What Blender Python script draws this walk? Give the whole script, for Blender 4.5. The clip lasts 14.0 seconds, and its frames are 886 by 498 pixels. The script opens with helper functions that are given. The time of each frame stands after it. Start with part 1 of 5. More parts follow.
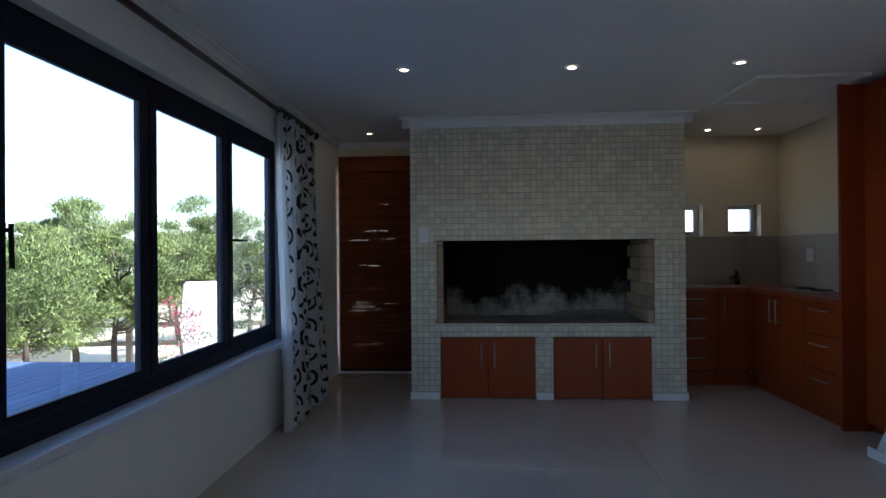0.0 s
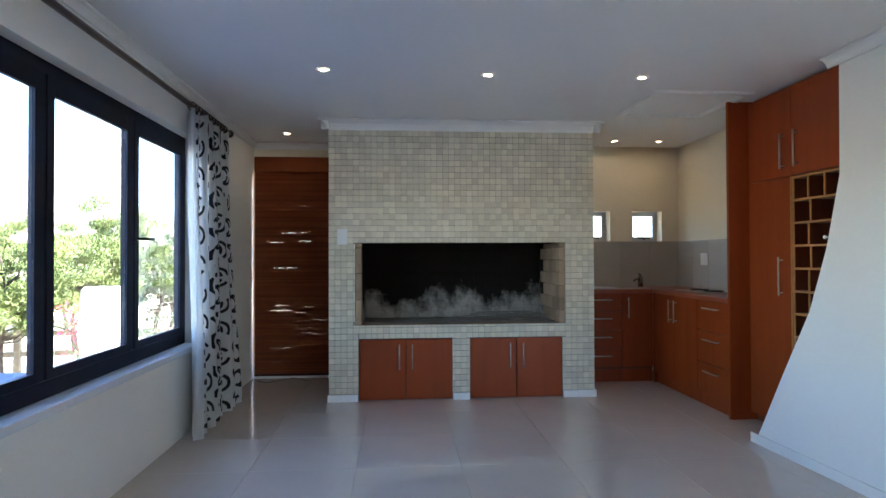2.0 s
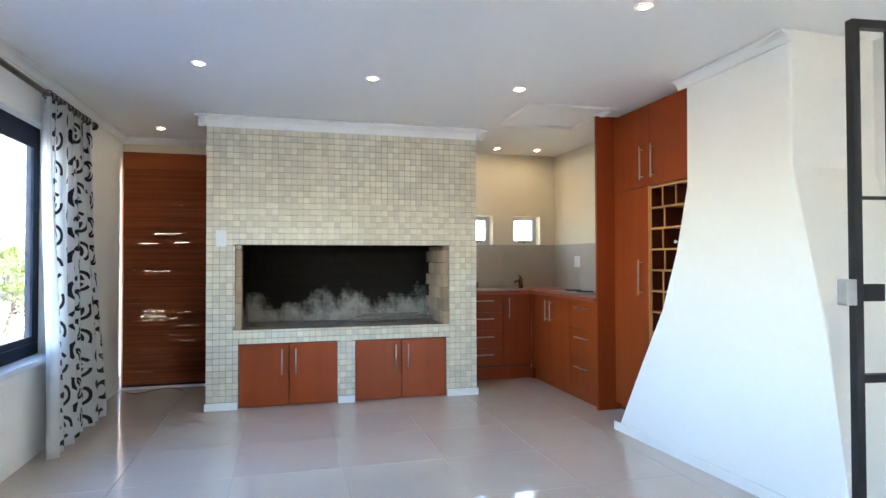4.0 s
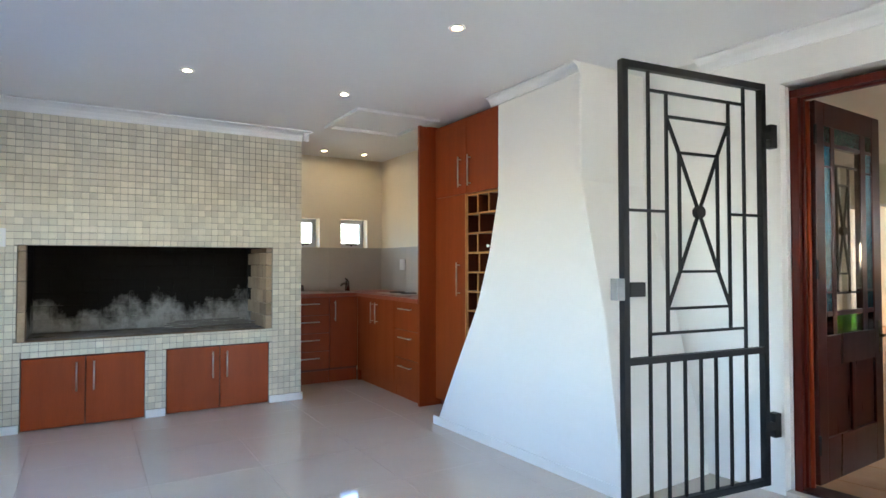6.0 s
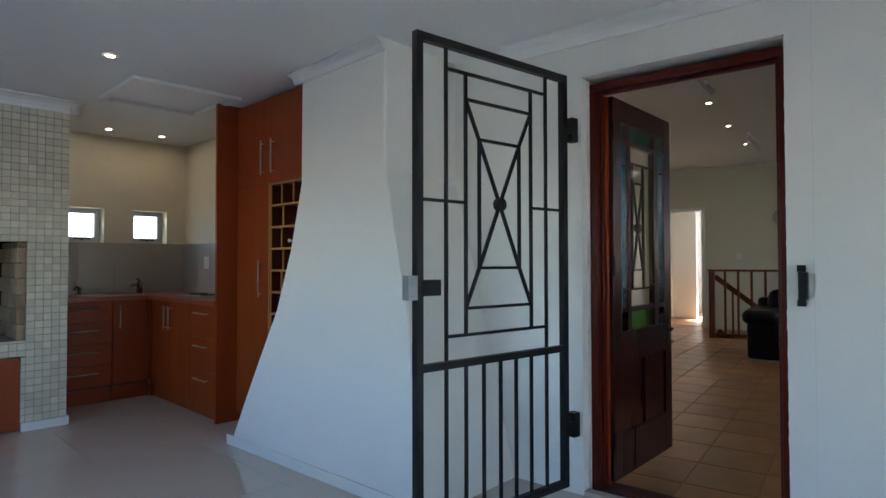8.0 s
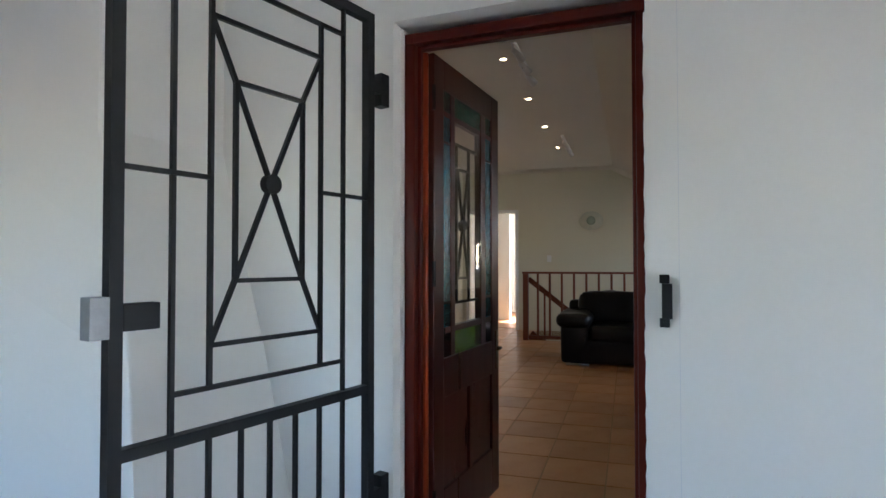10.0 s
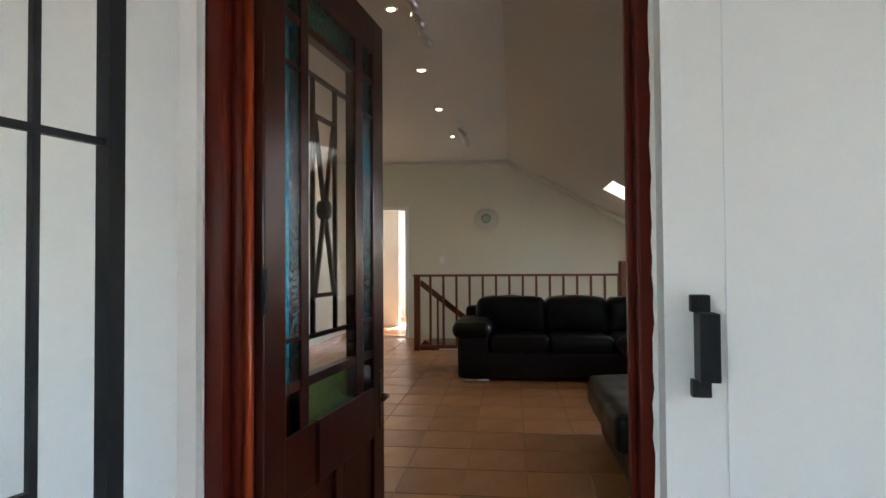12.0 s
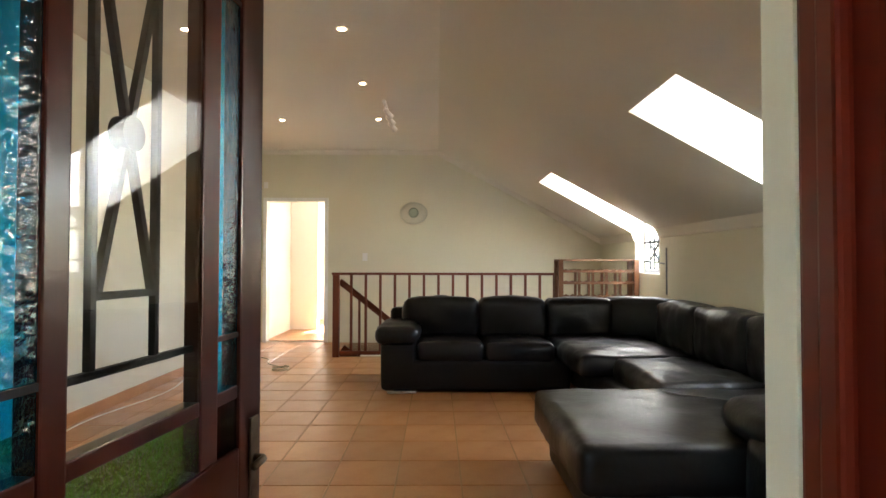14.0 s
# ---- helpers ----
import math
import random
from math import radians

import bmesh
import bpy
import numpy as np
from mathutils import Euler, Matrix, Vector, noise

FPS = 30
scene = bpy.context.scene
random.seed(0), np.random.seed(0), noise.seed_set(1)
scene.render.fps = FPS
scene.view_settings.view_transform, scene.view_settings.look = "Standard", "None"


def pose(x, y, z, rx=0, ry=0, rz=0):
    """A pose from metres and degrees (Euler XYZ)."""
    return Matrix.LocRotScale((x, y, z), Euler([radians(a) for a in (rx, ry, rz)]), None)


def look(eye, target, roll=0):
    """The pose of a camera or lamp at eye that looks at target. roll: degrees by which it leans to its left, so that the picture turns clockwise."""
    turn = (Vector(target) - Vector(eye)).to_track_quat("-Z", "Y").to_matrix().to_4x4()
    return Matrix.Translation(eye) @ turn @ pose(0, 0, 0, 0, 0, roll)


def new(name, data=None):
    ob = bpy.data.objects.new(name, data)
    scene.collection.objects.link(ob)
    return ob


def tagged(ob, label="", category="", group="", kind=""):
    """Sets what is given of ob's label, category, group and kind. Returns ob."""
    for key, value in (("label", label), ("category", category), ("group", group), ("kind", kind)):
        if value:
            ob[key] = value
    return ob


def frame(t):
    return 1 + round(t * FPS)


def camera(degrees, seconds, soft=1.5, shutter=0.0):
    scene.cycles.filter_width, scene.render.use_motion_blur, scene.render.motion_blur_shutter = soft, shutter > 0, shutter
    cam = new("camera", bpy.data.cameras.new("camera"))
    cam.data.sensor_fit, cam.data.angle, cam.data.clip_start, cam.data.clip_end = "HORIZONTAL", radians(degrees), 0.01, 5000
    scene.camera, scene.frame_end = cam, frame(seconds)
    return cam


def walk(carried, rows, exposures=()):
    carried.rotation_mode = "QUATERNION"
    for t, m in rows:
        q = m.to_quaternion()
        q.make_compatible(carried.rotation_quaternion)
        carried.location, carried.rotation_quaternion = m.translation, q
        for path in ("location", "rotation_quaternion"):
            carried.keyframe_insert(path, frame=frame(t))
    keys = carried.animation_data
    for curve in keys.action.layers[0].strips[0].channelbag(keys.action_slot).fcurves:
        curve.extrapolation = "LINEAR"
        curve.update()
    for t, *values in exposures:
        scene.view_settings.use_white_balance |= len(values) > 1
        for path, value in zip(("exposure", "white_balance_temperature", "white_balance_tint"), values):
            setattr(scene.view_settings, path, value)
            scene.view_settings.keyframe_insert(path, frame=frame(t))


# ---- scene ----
cam = camera(74.0, 14.0)
PATH = [
    (0, (-0.075, -0.022, 1.232), (-0.192, 1.974, 1.24), -0.5),
    (0.5, (-0.075, -0.029, 1.223), (-0.127, 1.97, 1.237), -0.4),
    (1, (-0.085, -0.044, 1.205), (-0.06, 1.956, 1.228), -0.3),
    (1.5, (-0.064, -0.052, 1.197), (0.027, 1.946, 1.223), -0.2),
    (2, (-0.063, -0.063, 1.197), (0.091, 1.931, 1.225), -0.2),
    (4.5, (-0.01, -0.132, 1.192), (0.631, 1.762, 1.233), -0.1),
    (5, (-0.015, -0.151, 1.185), (0.764, 1.69, 1.23), -0.1),
    (5.5, (0.004, -0.161, 1.198), (0.911, 1.621, 1.24), -0.2),
    (6, (0.01, -0.195, 1.188), (1.044, 1.516, 1.235), -0.1),
    (6.5, (0.027, -0.219, 1.185), (1.189, 1.408, 1.235), -0.1),
    (7, (0.112, -0.206, 1.178), (1.384, 1.337, 1.227), -0.2),
    (7.5, (0.267, -0.161, 1.173), (1.626, 1.305, 1.22), -0.1),
    (8, (0.436, -0.074, 1.17), (1.873, 1.316, 1.215), -0.1),
    (8.2, (0.499, -0.025, 1.172), (1.971, 1.329, 1.224), -0.1),
    (10.3, (1.319, 0.384, 1.207), (3.137, 1.215, 1.252), -0.3),
    (10.5, (1.427, 0.424, 1.214), (3.263, 1.217, 1.26), -0.5),
    (11, (1.656, 0.501, 1.214), (3.531, 1.195, 1.26), -0.3),
    (11.5, (1.881, 0.566, 1.218), (3.784, 1.183, 1.263), -0.4),
    (12, (2.099, 0.674, 1.211), (4.022, 1.222, 1.258), -0.4),
    (12.5, (2.287, 0.764, 1.208), (4.229, 1.239, 1.256), -0.2),
    (13, (2.494, 0.806, 1.194), (4.45, 1.221, 1.244), -0.2),
    (13.5, (2.668, 0.831, 1.189), (4.635, 1.188, 1.237), 0.0),
    (14, (2.799, 0.851, 1.171), (4.776, 1.15, 1.219), 0.1),
]
walk(cam, [(t, look(eye, target, roll)) for t, eye, target, roll in PATH],
     [(0.0, 2.10, 5350, 11), (1.0, 2.40, 5450, 11), (2.0, 3.70, 5700, 11), (4.5, 4.80, 6000, 10), (5.5, 4.70, 6000, 11), (6.5, 4.10, 5900, 10), (8.0, 3.25, 5500, 9), (10.5, 3.75, 5750, 13), (12.0, 3.95, 5950, 13), (13.0, 4.30, 6400, 12), (14.0, 4.95, 6500, 10)])

# ---------------------------------------------------------------- world, sun
world = bpy.data.worlds.new("world")
scene.world = world
world.use_nodes = True
_nt = world.node_tree
_sky = _nt.nodes.new("ShaderNodeTexSky")
_sky.sky_type, _sky.sun_disc = "NISHITA", False
SUN_ELEV, SUN_AZ = radians(36), radians(98)   # azimuth clockwise from +y
_sky.sun_elevation, _sky.sun_rotation = SUN_ELEV, SUN_AZ
_nt.links.new(_sky.outputs[0], _nt.nodes["Background"].inputs[0])
_nt.nodes["Background"].inputs[1].default_value = 0.15
sun = new("sun", bpy.data.lights.new("sun", "SUN"))
sun.data.energy, sun.data.angle, sun.data.color = 5.0, radians(0.5), (1.0, 0.95, 0.88)
_sd = Vector((math.sin(SUN_AZ) * math.cos(SUN_ELEV), math.cos(SUN_AZ) * math.cos(SUN_ELEV), math.sin(SUN_ELEV)))
sun.matrix_world = look(_sd * 30, (0, 0, 0))


def area_lamp(name, m, w, h, watts, col=(1, 1, 1)):
    ob = new(name, bpy.data.lights.new(name, "AREA"))
    ob.data.shape, ob.data.size, ob.data.size_y = "RECTANGLE", w, h
    ob.data.energy, ob.data.color = watts, col
    ob.matrix_world = m
    return ob


# ---------------------------------------------------------------- frames of reference
EW = pose(3.06, 1.5, 0, 0, 0, 5.4)      # east wall of the braai room: local x into the wall, y along it
FAR = pose(3.2, 1.0, 0, 0, 0, 9.2)      # living room: local x away from the door, y to its north side
CEIL, FCEIL, KNEE = 2.35, 2.84, 1.525
WX, NY, EX, SY = -1.5, 5.95, 2.90, -2.6  # braai room: west, north, kitchen east and south faces


# ---------------------------------------------------------------- materials
def nodes_of(name):
    m = bpy.data.materials.new(name)
    m.use_nodes = True
    nt = m.node_tree
    return m, nt, nt.nodes["Principled BSDF"]


def noise_node(nt, vec, scale, detail=4.0, rough=0.55):
    n = nt.nodes.new("ShaderNodeTexNoise")
    n.inputs["Scale"].default_value, n.inputs["Detail"].default_value, n.inputs["Roughness"].default_value = scale, detail, rough
    nt.links.new(vec, n.inputs["Vector"])
    return n


def mixc(nt, fac, a, b, kind="MIX"):
    n = nt.nodes.new("ShaderNodeMix")
    n.data_type, n.blend_type = "RGBA", kind
    for sock, val in ((n.inputs[0], fac), (n.inputs[6], a), (n.inputs[7], b)):
        if isinstance(val, (int, float)):
            sock.default_value = val
        elif isinstance(val, tuple):
            sock.default_value = (*val, 1)
        else:
            nt.links.new(val, sock)
    return n.outputs[2]


def mathn(nt, op, a, b=None, clamp=False):
    n = nt.nodes.new("ShaderNodeMath")
    n.operation, n.use_clamp = op, clamp
    for i, val in enumerate((a, b)):
        if val is None:
            continue
        if isinstance(val, (int, float)):
            n.inputs[i].default_value = val
        else:
            nt.links.new(val, n.inputs[i])
    return n.outputs[0]


def ramp(nt, fac, lo, hi):
    n = nt.nodes.new("ShaderNodeMapRange")
    n.inputs[1].default_value, n.inputs[2].default_value = lo, hi
    nt.links.new(fac, n.inputs[0])
    return n.outputs[0]


def mat(name, col, col2=None, rough=0.5, metal=0.0, scale=3.0, fine=60.0, stretch=(1, 1, 1), bump=0.0, bscale=None,
        rvar=0.08, piece=0.0, island=0.0, coat=0.0, spec=0.5, amount=1.0):
    """A painted, wooden, stone or metal surface: two scales of colour change, uneven gloss and fine relief."""
    m, nt, bsdf = nodes_of(name)
    co = nt.nodes.new("ShaderNodeTexCoord")
    mp = nt.nodes.new("ShaderNodeMapping")
    mp.inputs["Scale"].default_value = stretch
    nt.links.new(co.outputs["Object"], mp.inputs["Vector"])
    v = mp.outputs[0]
    big, small = noise_node(nt, v, scale), noise_node(nt, v, fine, 6)
    col2 = col2 or tuple(c * 0.86 for c in col)
    f = mathn(nt, "MULTIPLY", mathn(nt, "ADD", mathn(nt, "MULTIPLY", ramp(nt, big.outputs[0], 0.3, 0.7), 0.6),
                                    mathn(nt, "MULTIPLY", ramp(nt, small.outputs[0], 0.3, 0.7), 0.4)), amount, True)
    c = mixc(nt, f, col, col2)
    if piece or island:
        if piece:
            r = nt.nodes.new("ShaderNodeObjectInfo").outputs["Random"]
        else:
            r = nt.nodes.new("ShaderNodeNewGeometry").outputs["Random Per Island"]
        k = mathn(nt, "ADD", mathn(nt, "MULTIPLY", r, 2 * (piece or island)), 1 - (piece or island))
        cc = nt.nodes.new("ShaderNodeCombineColor")
        for i in range(3):
            nt.links.new(k, cc.inputs[i])
        c = mixc(nt, 1.0, c, cc.outputs[0], "MULTIPLY")
    nt.links.new(c, bsdf.inputs["Base Color"])
    nt.links.new(mathn(nt, "ADD", mathn(nt, "MULTIPLY", big.outputs[0], 2 * rvar), rough - rvar, True), bsdf.inputs["Roughness"])
    bsdf.inputs["Metallic"].default_value = metal
    bsdf.inputs["Coat Weight"].default_value = coat
    bsdf.inputs["Coat Roughness"].default_value = 0.12
    bsdf.inputs["Specular IOR Level"].default_value = spec
    if bump:
        b = nt.nodes.new("ShaderNodeBump")
        b.inputs["Strength"].default_value, b.inputs["Distance"].default_value = bump, 0.004
        nt.links.new(noise_node(nt, v, bscale or fine, 6).outputs[0], b.inputs["Height"])
        nt.links.new(b.outputs[0], bsdf.inputs["Normal"])
    return m


def glow(name, col, strength):
    m, nt, bsdf = nodes_of(name)
    bsdf.inputs["Base Color"].default_value = (*col, 1)
    bsdf.inputs["Emission Color"].default_value = (*col, 1)
    bsdf.inputs["Emission Strength"].default_value = strength
    return m


def glass(name, col=(1, 1, 1), rough=0.0, bump=0.0, bscale=60.0, base=0.05):
    """Pane glass: clear or stained, lets light straight through and mirrors at its surface."""
    m, nt, bsdf = nodes_of(name)
    out = nt.nodes["Material Output"]
    tr = nt.nodes.new("ShaderNodeBsdfTransparent")
    tr.inputs[0].default_value = (*col, 1)
    gl = nt.nodes.new("ShaderNodeBsdfGlossy")
    gl.inputs["Roughness"].default_value = rough
    fr = nt.nodes.new("ShaderNodeLayerWeight")
    gloss = mathn(nt, "ADD", mathn(nt, "MULTIPLY", mathn(nt, "POWER", fr.outputs["Facing"], 4.0), 0.85), base)
    mx = nt.nodes.new("ShaderNodeMixShader")
    nt.links.new(gloss, mx.inputs[0])
    nt.links.new(tr.outputs[0], mx.inputs[1])
    nt.links.new(gl.outputs[0], mx.inputs[2])
    nt.links.new(mx.outputs[0], out.inputs[0])
    if bump:
        co = nt.nodes.new("ShaderNodeTexCoord")
        b = nt.nodes.new("ShaderNodeBump")
        b.inputs["Strength"].default_value, b.inputs["Distance"].default_value = bump, 0.02
        nt.links.new(noise_node(nt, co.outputs["Object"], bscale, 3).outputs[0], b.inputs["Height"])
        nt.links.new(b.outputs[0], gl.inputs["Normal"])
        nt.links.new(b.outputs[0], fr.inputs["Normal"])
    return m


M_WALL = mat("wall_paint_cream", (0.83, 0.815, 0.77), (0.80, 0.785, 0.735), rough=0.75, scale=1.3, fine=40, bump=0.12, bscale=90)
M_CEIL = mat("ceiling_paint_white", (0.86, 0.86, 0.84), (0.83, 0.83, 0.81), rough=0.6, scale=0.9, fine=30, bump=0.05, bscale=60)
M_TRIM = mat("trim_gloss_white", (0.82, 0.82, 0.80), (0.77, 0.77, 0.75), rough=0.35, scale=5)
M_KITCH = mat("kitchen_wall_paint", (0.80, 0.73, 0.58), (0.76, 0.69, 0.54), rough=0.75, scale=1.3, fine=40, bump=0.12, bscale=90)
M_FWALL = mat("living_wall_paint", (0.70, 0.67, 0.54), (0.66, 0.63, 0.50), rough=0.75, scale=1.1, fine=40, bump=0.1, bscale=90)
M_FCEIL = mat("living_ceiling_paint", (0.72, 0.68, 0.60), (0.69, 0.65, 0.57), rough=0.7, scale=0.8, fine=30, bump=0.06, bscale=60)
M_PORC = mat("polished_porcelain", (0.60, 0.53, 0.455), (0.555, 0.49, 0.42), rough=0.06, scale=4, fine=140, piece=0.01, rvar=0.03, spec=0.75)
M_TERRA = mat("terracotta_tile", (0.47, 0.225, 0.085), (0.37, 0.16, 0.055), rough=0.33, scale=5, fine=70, piece=0.14, bump=0.05, rvar=0.1)
M_PGROUT = mat("porcelain_grout", (0.43, 0.375, 0.32), rough=0.5, scale=9)
M_TGROUT = mat("terracotta_grout", (0.40, 0.27, 0.16), rough=0.9, scale=9)
M_MOSAIC = mat("tumbled_stone_mosaic", (0.70, 0.65, 0.51), (0.57, 0.53, 0.41), rough=0.62, scale=7, fine=160, bump=0.3, bscale=130, island=0.12)
M_MOSAICP = mat("tumbled_stone_mosaic_piece", (0.70, 0.65, 0.51), (0.57, 0.53, 0.41), rough=0.62, scale=7, fine=160, bump=0.3, bscale=130, piece=0.12)
M_MGROUT = mat("mosaic_grout", (0.33, 0.305, 0.245), rough=0.9, scale=20, bump=0.3)
M_CHERRY = mat("cherry_veneer", (0.295, 0.053, 0.0095), (0.225, 0.038, 0.007), rough=0.40, scale=2.2, fine=26, stretch=(6, 6, 0.5), spec=0.3, piece=0.05)
# Darker copy of the cherry: puts the gaps' and recesses' shade into colour.
M_CHERRY_SHADE = mat("cherry_veneer_shade_copy", (0.13, 0.023, 0.0075), (0.095, 0.017, 0.006), rough=0.42, scale=2.2, fine=26, stretch=(6, 6, 0.5))
M_MAPLE = mat("pale_edge_strip", (0.50, 0.24, 0.08), (0.42, 0.19, 0.06), rough=0.45, scale=3, fine=30)
M_STEEL = mat("brushed_steel", (0.62, 0.60, 0.57), rough=0.3, metal=1.0, scale=30)
M_GALV = mat("galvanised_steel", (0.34, 0.35, 0.36), (0.27, 0.28, 0.29), rough=0.5, metal=0.6, scale=20)
M_BLACK = mat("black_powder_coat", (0.006, 0.0065, 0.008), (0.010, 0.011, 0.013), rough=0.5, spec=0.3, scale=25, bump=0.15, bscale=300)
M_ALU = mat("charcoal_aluminium", (0.010, 0.012, 0.024), (0.014, 0.017, 0.032), rough=0.55, scale=12, spec=0.2)
M_MAHOG = mat("mahogany_varnish", (0.095, 0.0105, 0.0042), (0.080, 0.009, 0.0038), rough=0.34, scale=2.5, fine=30, stretch=(8, 8, 0.6), coat=0.02, rvar=0.05, spec=0.14)
# Bead's own mahogany, lightened so its colour carries the orange sunlit highlight.
M_BEAD = mat("mahogany_bead_lit", (0.34, 0.050, 0.010), (0.27, 0.038, 0.008), rough=0.28, scale=2.5, fine=30, stretch=(8, 8, 0.6), coat=0.1, spec=0.35)
M_MAHOGD = mat("mahogany_dark", (0.055, 0.0085, 0.004), (0.042, 0.0065, 0.0035), spec=0.32, rough=0.30, scale=2.5, fine=30, stretch=(8, 8, 0.6), coat=0.1)
M_RAILW = mat("balustrade_wood", (0.19, 0.050, 0.022), (0.13, 0.033, 0.016), rough=0.35, scale=3, fine=30, stretch=(6, 6, 0.7))
M_PINE = mat("pine_bottle_rack", (0.17, 0.068, 0.024), (0.115, 0.044, 0.016), rough=0.5, scale=4, fine=35)
M_LEATHER = mat("black_leather", (0.0065, 0.0065, 0.007), (0.010, 0.010, 0.011), rough=0.33, scale=4, fine=160, bump=0.45, bscale=26, rvar=0.08, spec=0.22)
M_SPLASH = mat("grey_beige_splashback_tile", (0.46, 0.43, 0.385), (0.42, 0.395, 0.35), rough=0.3, scale=3, piece=0.03)
M_CHROME = mat("worn_chrome", (0.26, 0.25, 0.24), rough=0.25, metal=1.0, scale=30)
M_BRASS = mat("aged_brass", (0.17, 0.12, 0.075), (0.12, 0.085, 0.05), rough=0.38, metal=1.0, scale=30)
M_TOP = mat("red_brown_laminate_top", (0.36, 0.085, 0.042), (0.27, 0.06, 0.032), rough=0.3, scale=12, fine=120)
M_WHITEP = mat("white_plastic", (0.80, 0.80, 0.79), (0.76, 0.76, 0.75), rough=0.35, scale=8)
M_FRAMEW = mat("white_window_frame", (0.66, 0.67, 0.70), (0.62, 0.63, 0.66), rough=0.4, scale=8)
M_BRICK = mat("fire_brick", (0.35, 0.26, 0.165), (0.25, 0.175, 0.105), rough=0.85, scale=9, fine=80, bump=0.5, bscale=60, piece=0.26)
M_BLIND = mat("bamboo_blind_slat", (0.22, 0.060, 0.020), (0.15, 0.038, 0.013), spec=0.15, rough=0.75, scale=3, fine=50, stretch=(0.6, 6, 6), island=0.25)
M_RODW = mat("dark_walnut_rod", (0.055, 0.022, 0.013), rough=0.35, scale=6)
M_PATIO = mat("pale_sill_paint", (0.74, 0.77, 0.82), (0.69, 0.72, 0.77), rough=0.25, scale=5)
M_LAMP = glow("downlight_bulb", (1.0, 0.74, 0.42), 11.0)
M_RING = mat("downlight_ring", (0.62, 0.60, 0.56), rough=0.3, metal=0.6, scale=20)
M_GLASS = glass("clear_pane")
M_BLUE = glass("blue_cathedral_glass", (0.02, 0.60, 0.88), 0.10, 0.40, 34, 0.08)
M_GREEN = glass("green_cathedral_glass", (0.32, 0.58, 0.10), 0.08, 0.9, 70)
M_RED = glass("red_cathedral_glass", (0.20, 0.04, 0.04), 0.05)
M_TEAL = glass("teal_cathedral_glass", (0.12, 0.42, 0.36), 0.06, 0.9, 40, 0.08)


def soot_material():
    """Fire-blackened plaster: pale ash near the hearth, soot with a ragged edge above."""
    m, nt, bsdf = nodes_of("sooted_firebox")
    co = nt.nodes.new("ShaderNodeTexCoord")
    sx = nt.nodes.new("ShaderNodeSeparateXYZ")
    nt.links.new(co.outputs["Object"], sx.inputs[0])
    mp = nt.nodes.new("ShaderNodeMapping")
    mp.inputs["Scale"].default_value = (1.2, 1.2, 0.8)
    nt.links.new(co.outputs["Object"], mp.inputs["Vector"])
    n1 = noise_node(nt, mp.outputs[0], 2.3, 6, 0.55)
    n2 = noise_node(nt, co.outputs["Object"], 14, 6, 0.6)
    dm = nt.nodes.new("ShaderNodeMapping")
    dm.inputs["Scale"].default_value = (1.0, 1.0, 0.16)
    nt.links.new(co.outputs["Object"], dm.inputs["Vector"])
    drip = noise_node(nt, dm.outputs[0], 9, 4, 0.6)
    h = mathn(nt, "ADD", mathn(nt, "ADD", sx.outputs[2], mathn(nt, "MULTIPLY", n1.outputs[0], -0.80)), mathn(nt, "MULTIPLY", drip.outputs[0], -0.18))
    rnd_ = nt.nodes.new("ShaderNodeObjectInfo").outputs["Random"]
    h = mathn(nt, "ADD", h, mathn(nt, "MULTIPLY", mathn(nt, "SUBTRACT", rnd_, 0.5), 0.03))
    f = ramp(nt, mathn(nt, "ADD", h, mathn(nt, "MULTIPLY", n2.outputs[0], 0.20)), 0.30, 0.46)
    pale = mixc(nt, n2.outputs[0], (0.50, 0.47, 0.42), (0.15, 0.135, 0.11))
    nt.links.new(mixc(nt, f, pale, (0.017, 0.014, 0.011)), bsdf.inputs["Base Color"])
    bsdf.inputs["Roughness"].default_value = 0.95
    bsdf.inputs["Specular IOR Level"].default_value = 0.08
    b = nt.nodes.new("ShaderNodeBump")
    b.inputs["Strength"].default_value, b.inputs["Distance"].default_value = 0.5, 0.01
    nt.links.new(n2.outputs[0], b.inputs["Height"])
    nt.links.new(b.outputs[0], bsdf.inputs["Normal"])
    return m


M_SOOT = soot_material()


# ---------------------------------------------------------------- mesh helpers
def finish(name, bm, material, smooth=False):
    bmesh.ops.recalc_face_normals(bm, faces=bm.faces)
    me = bpy.data.meshes.new(name)
    bm.to_mesh(me)
    bm.free()
    me.materials.append(material)
    if smooth:
        me.polygons.foreach_set("use_smooth", [True] * len(me.polygons))
    return me


def part(name, bm, material, parent, label="", smooth=False):
    """One mesh object under a thing or a part."""
    ob = new(name, finish(name, bm, material, smooth))
    ob.parent = parent
    if label:
        tagged(ob, label)
    return ob


def thing(name, label, category, m=None, group=""):
    ob = new(name)
    ob.empty_display_size = 0.1
    if m is not None:
        ob.matrix_world = m
    return tagged(ob, label, category, group)


def solid(name, bm, material, label, category, m=None, group="", smooth=False):
    ob = new(name, finish(name, bm, material, smooth))
    if m is not None:
        ob.matrix_world = m
    return tagged(ob, label, category, group)


def structure(name, bm, material, label, m=None, smooth=False):
    ob = new(name, finish(name, bm, material, smooth))
    if m is not None:
        ob.matrix_world = m
    return tagged(ob, label, kind="structure")


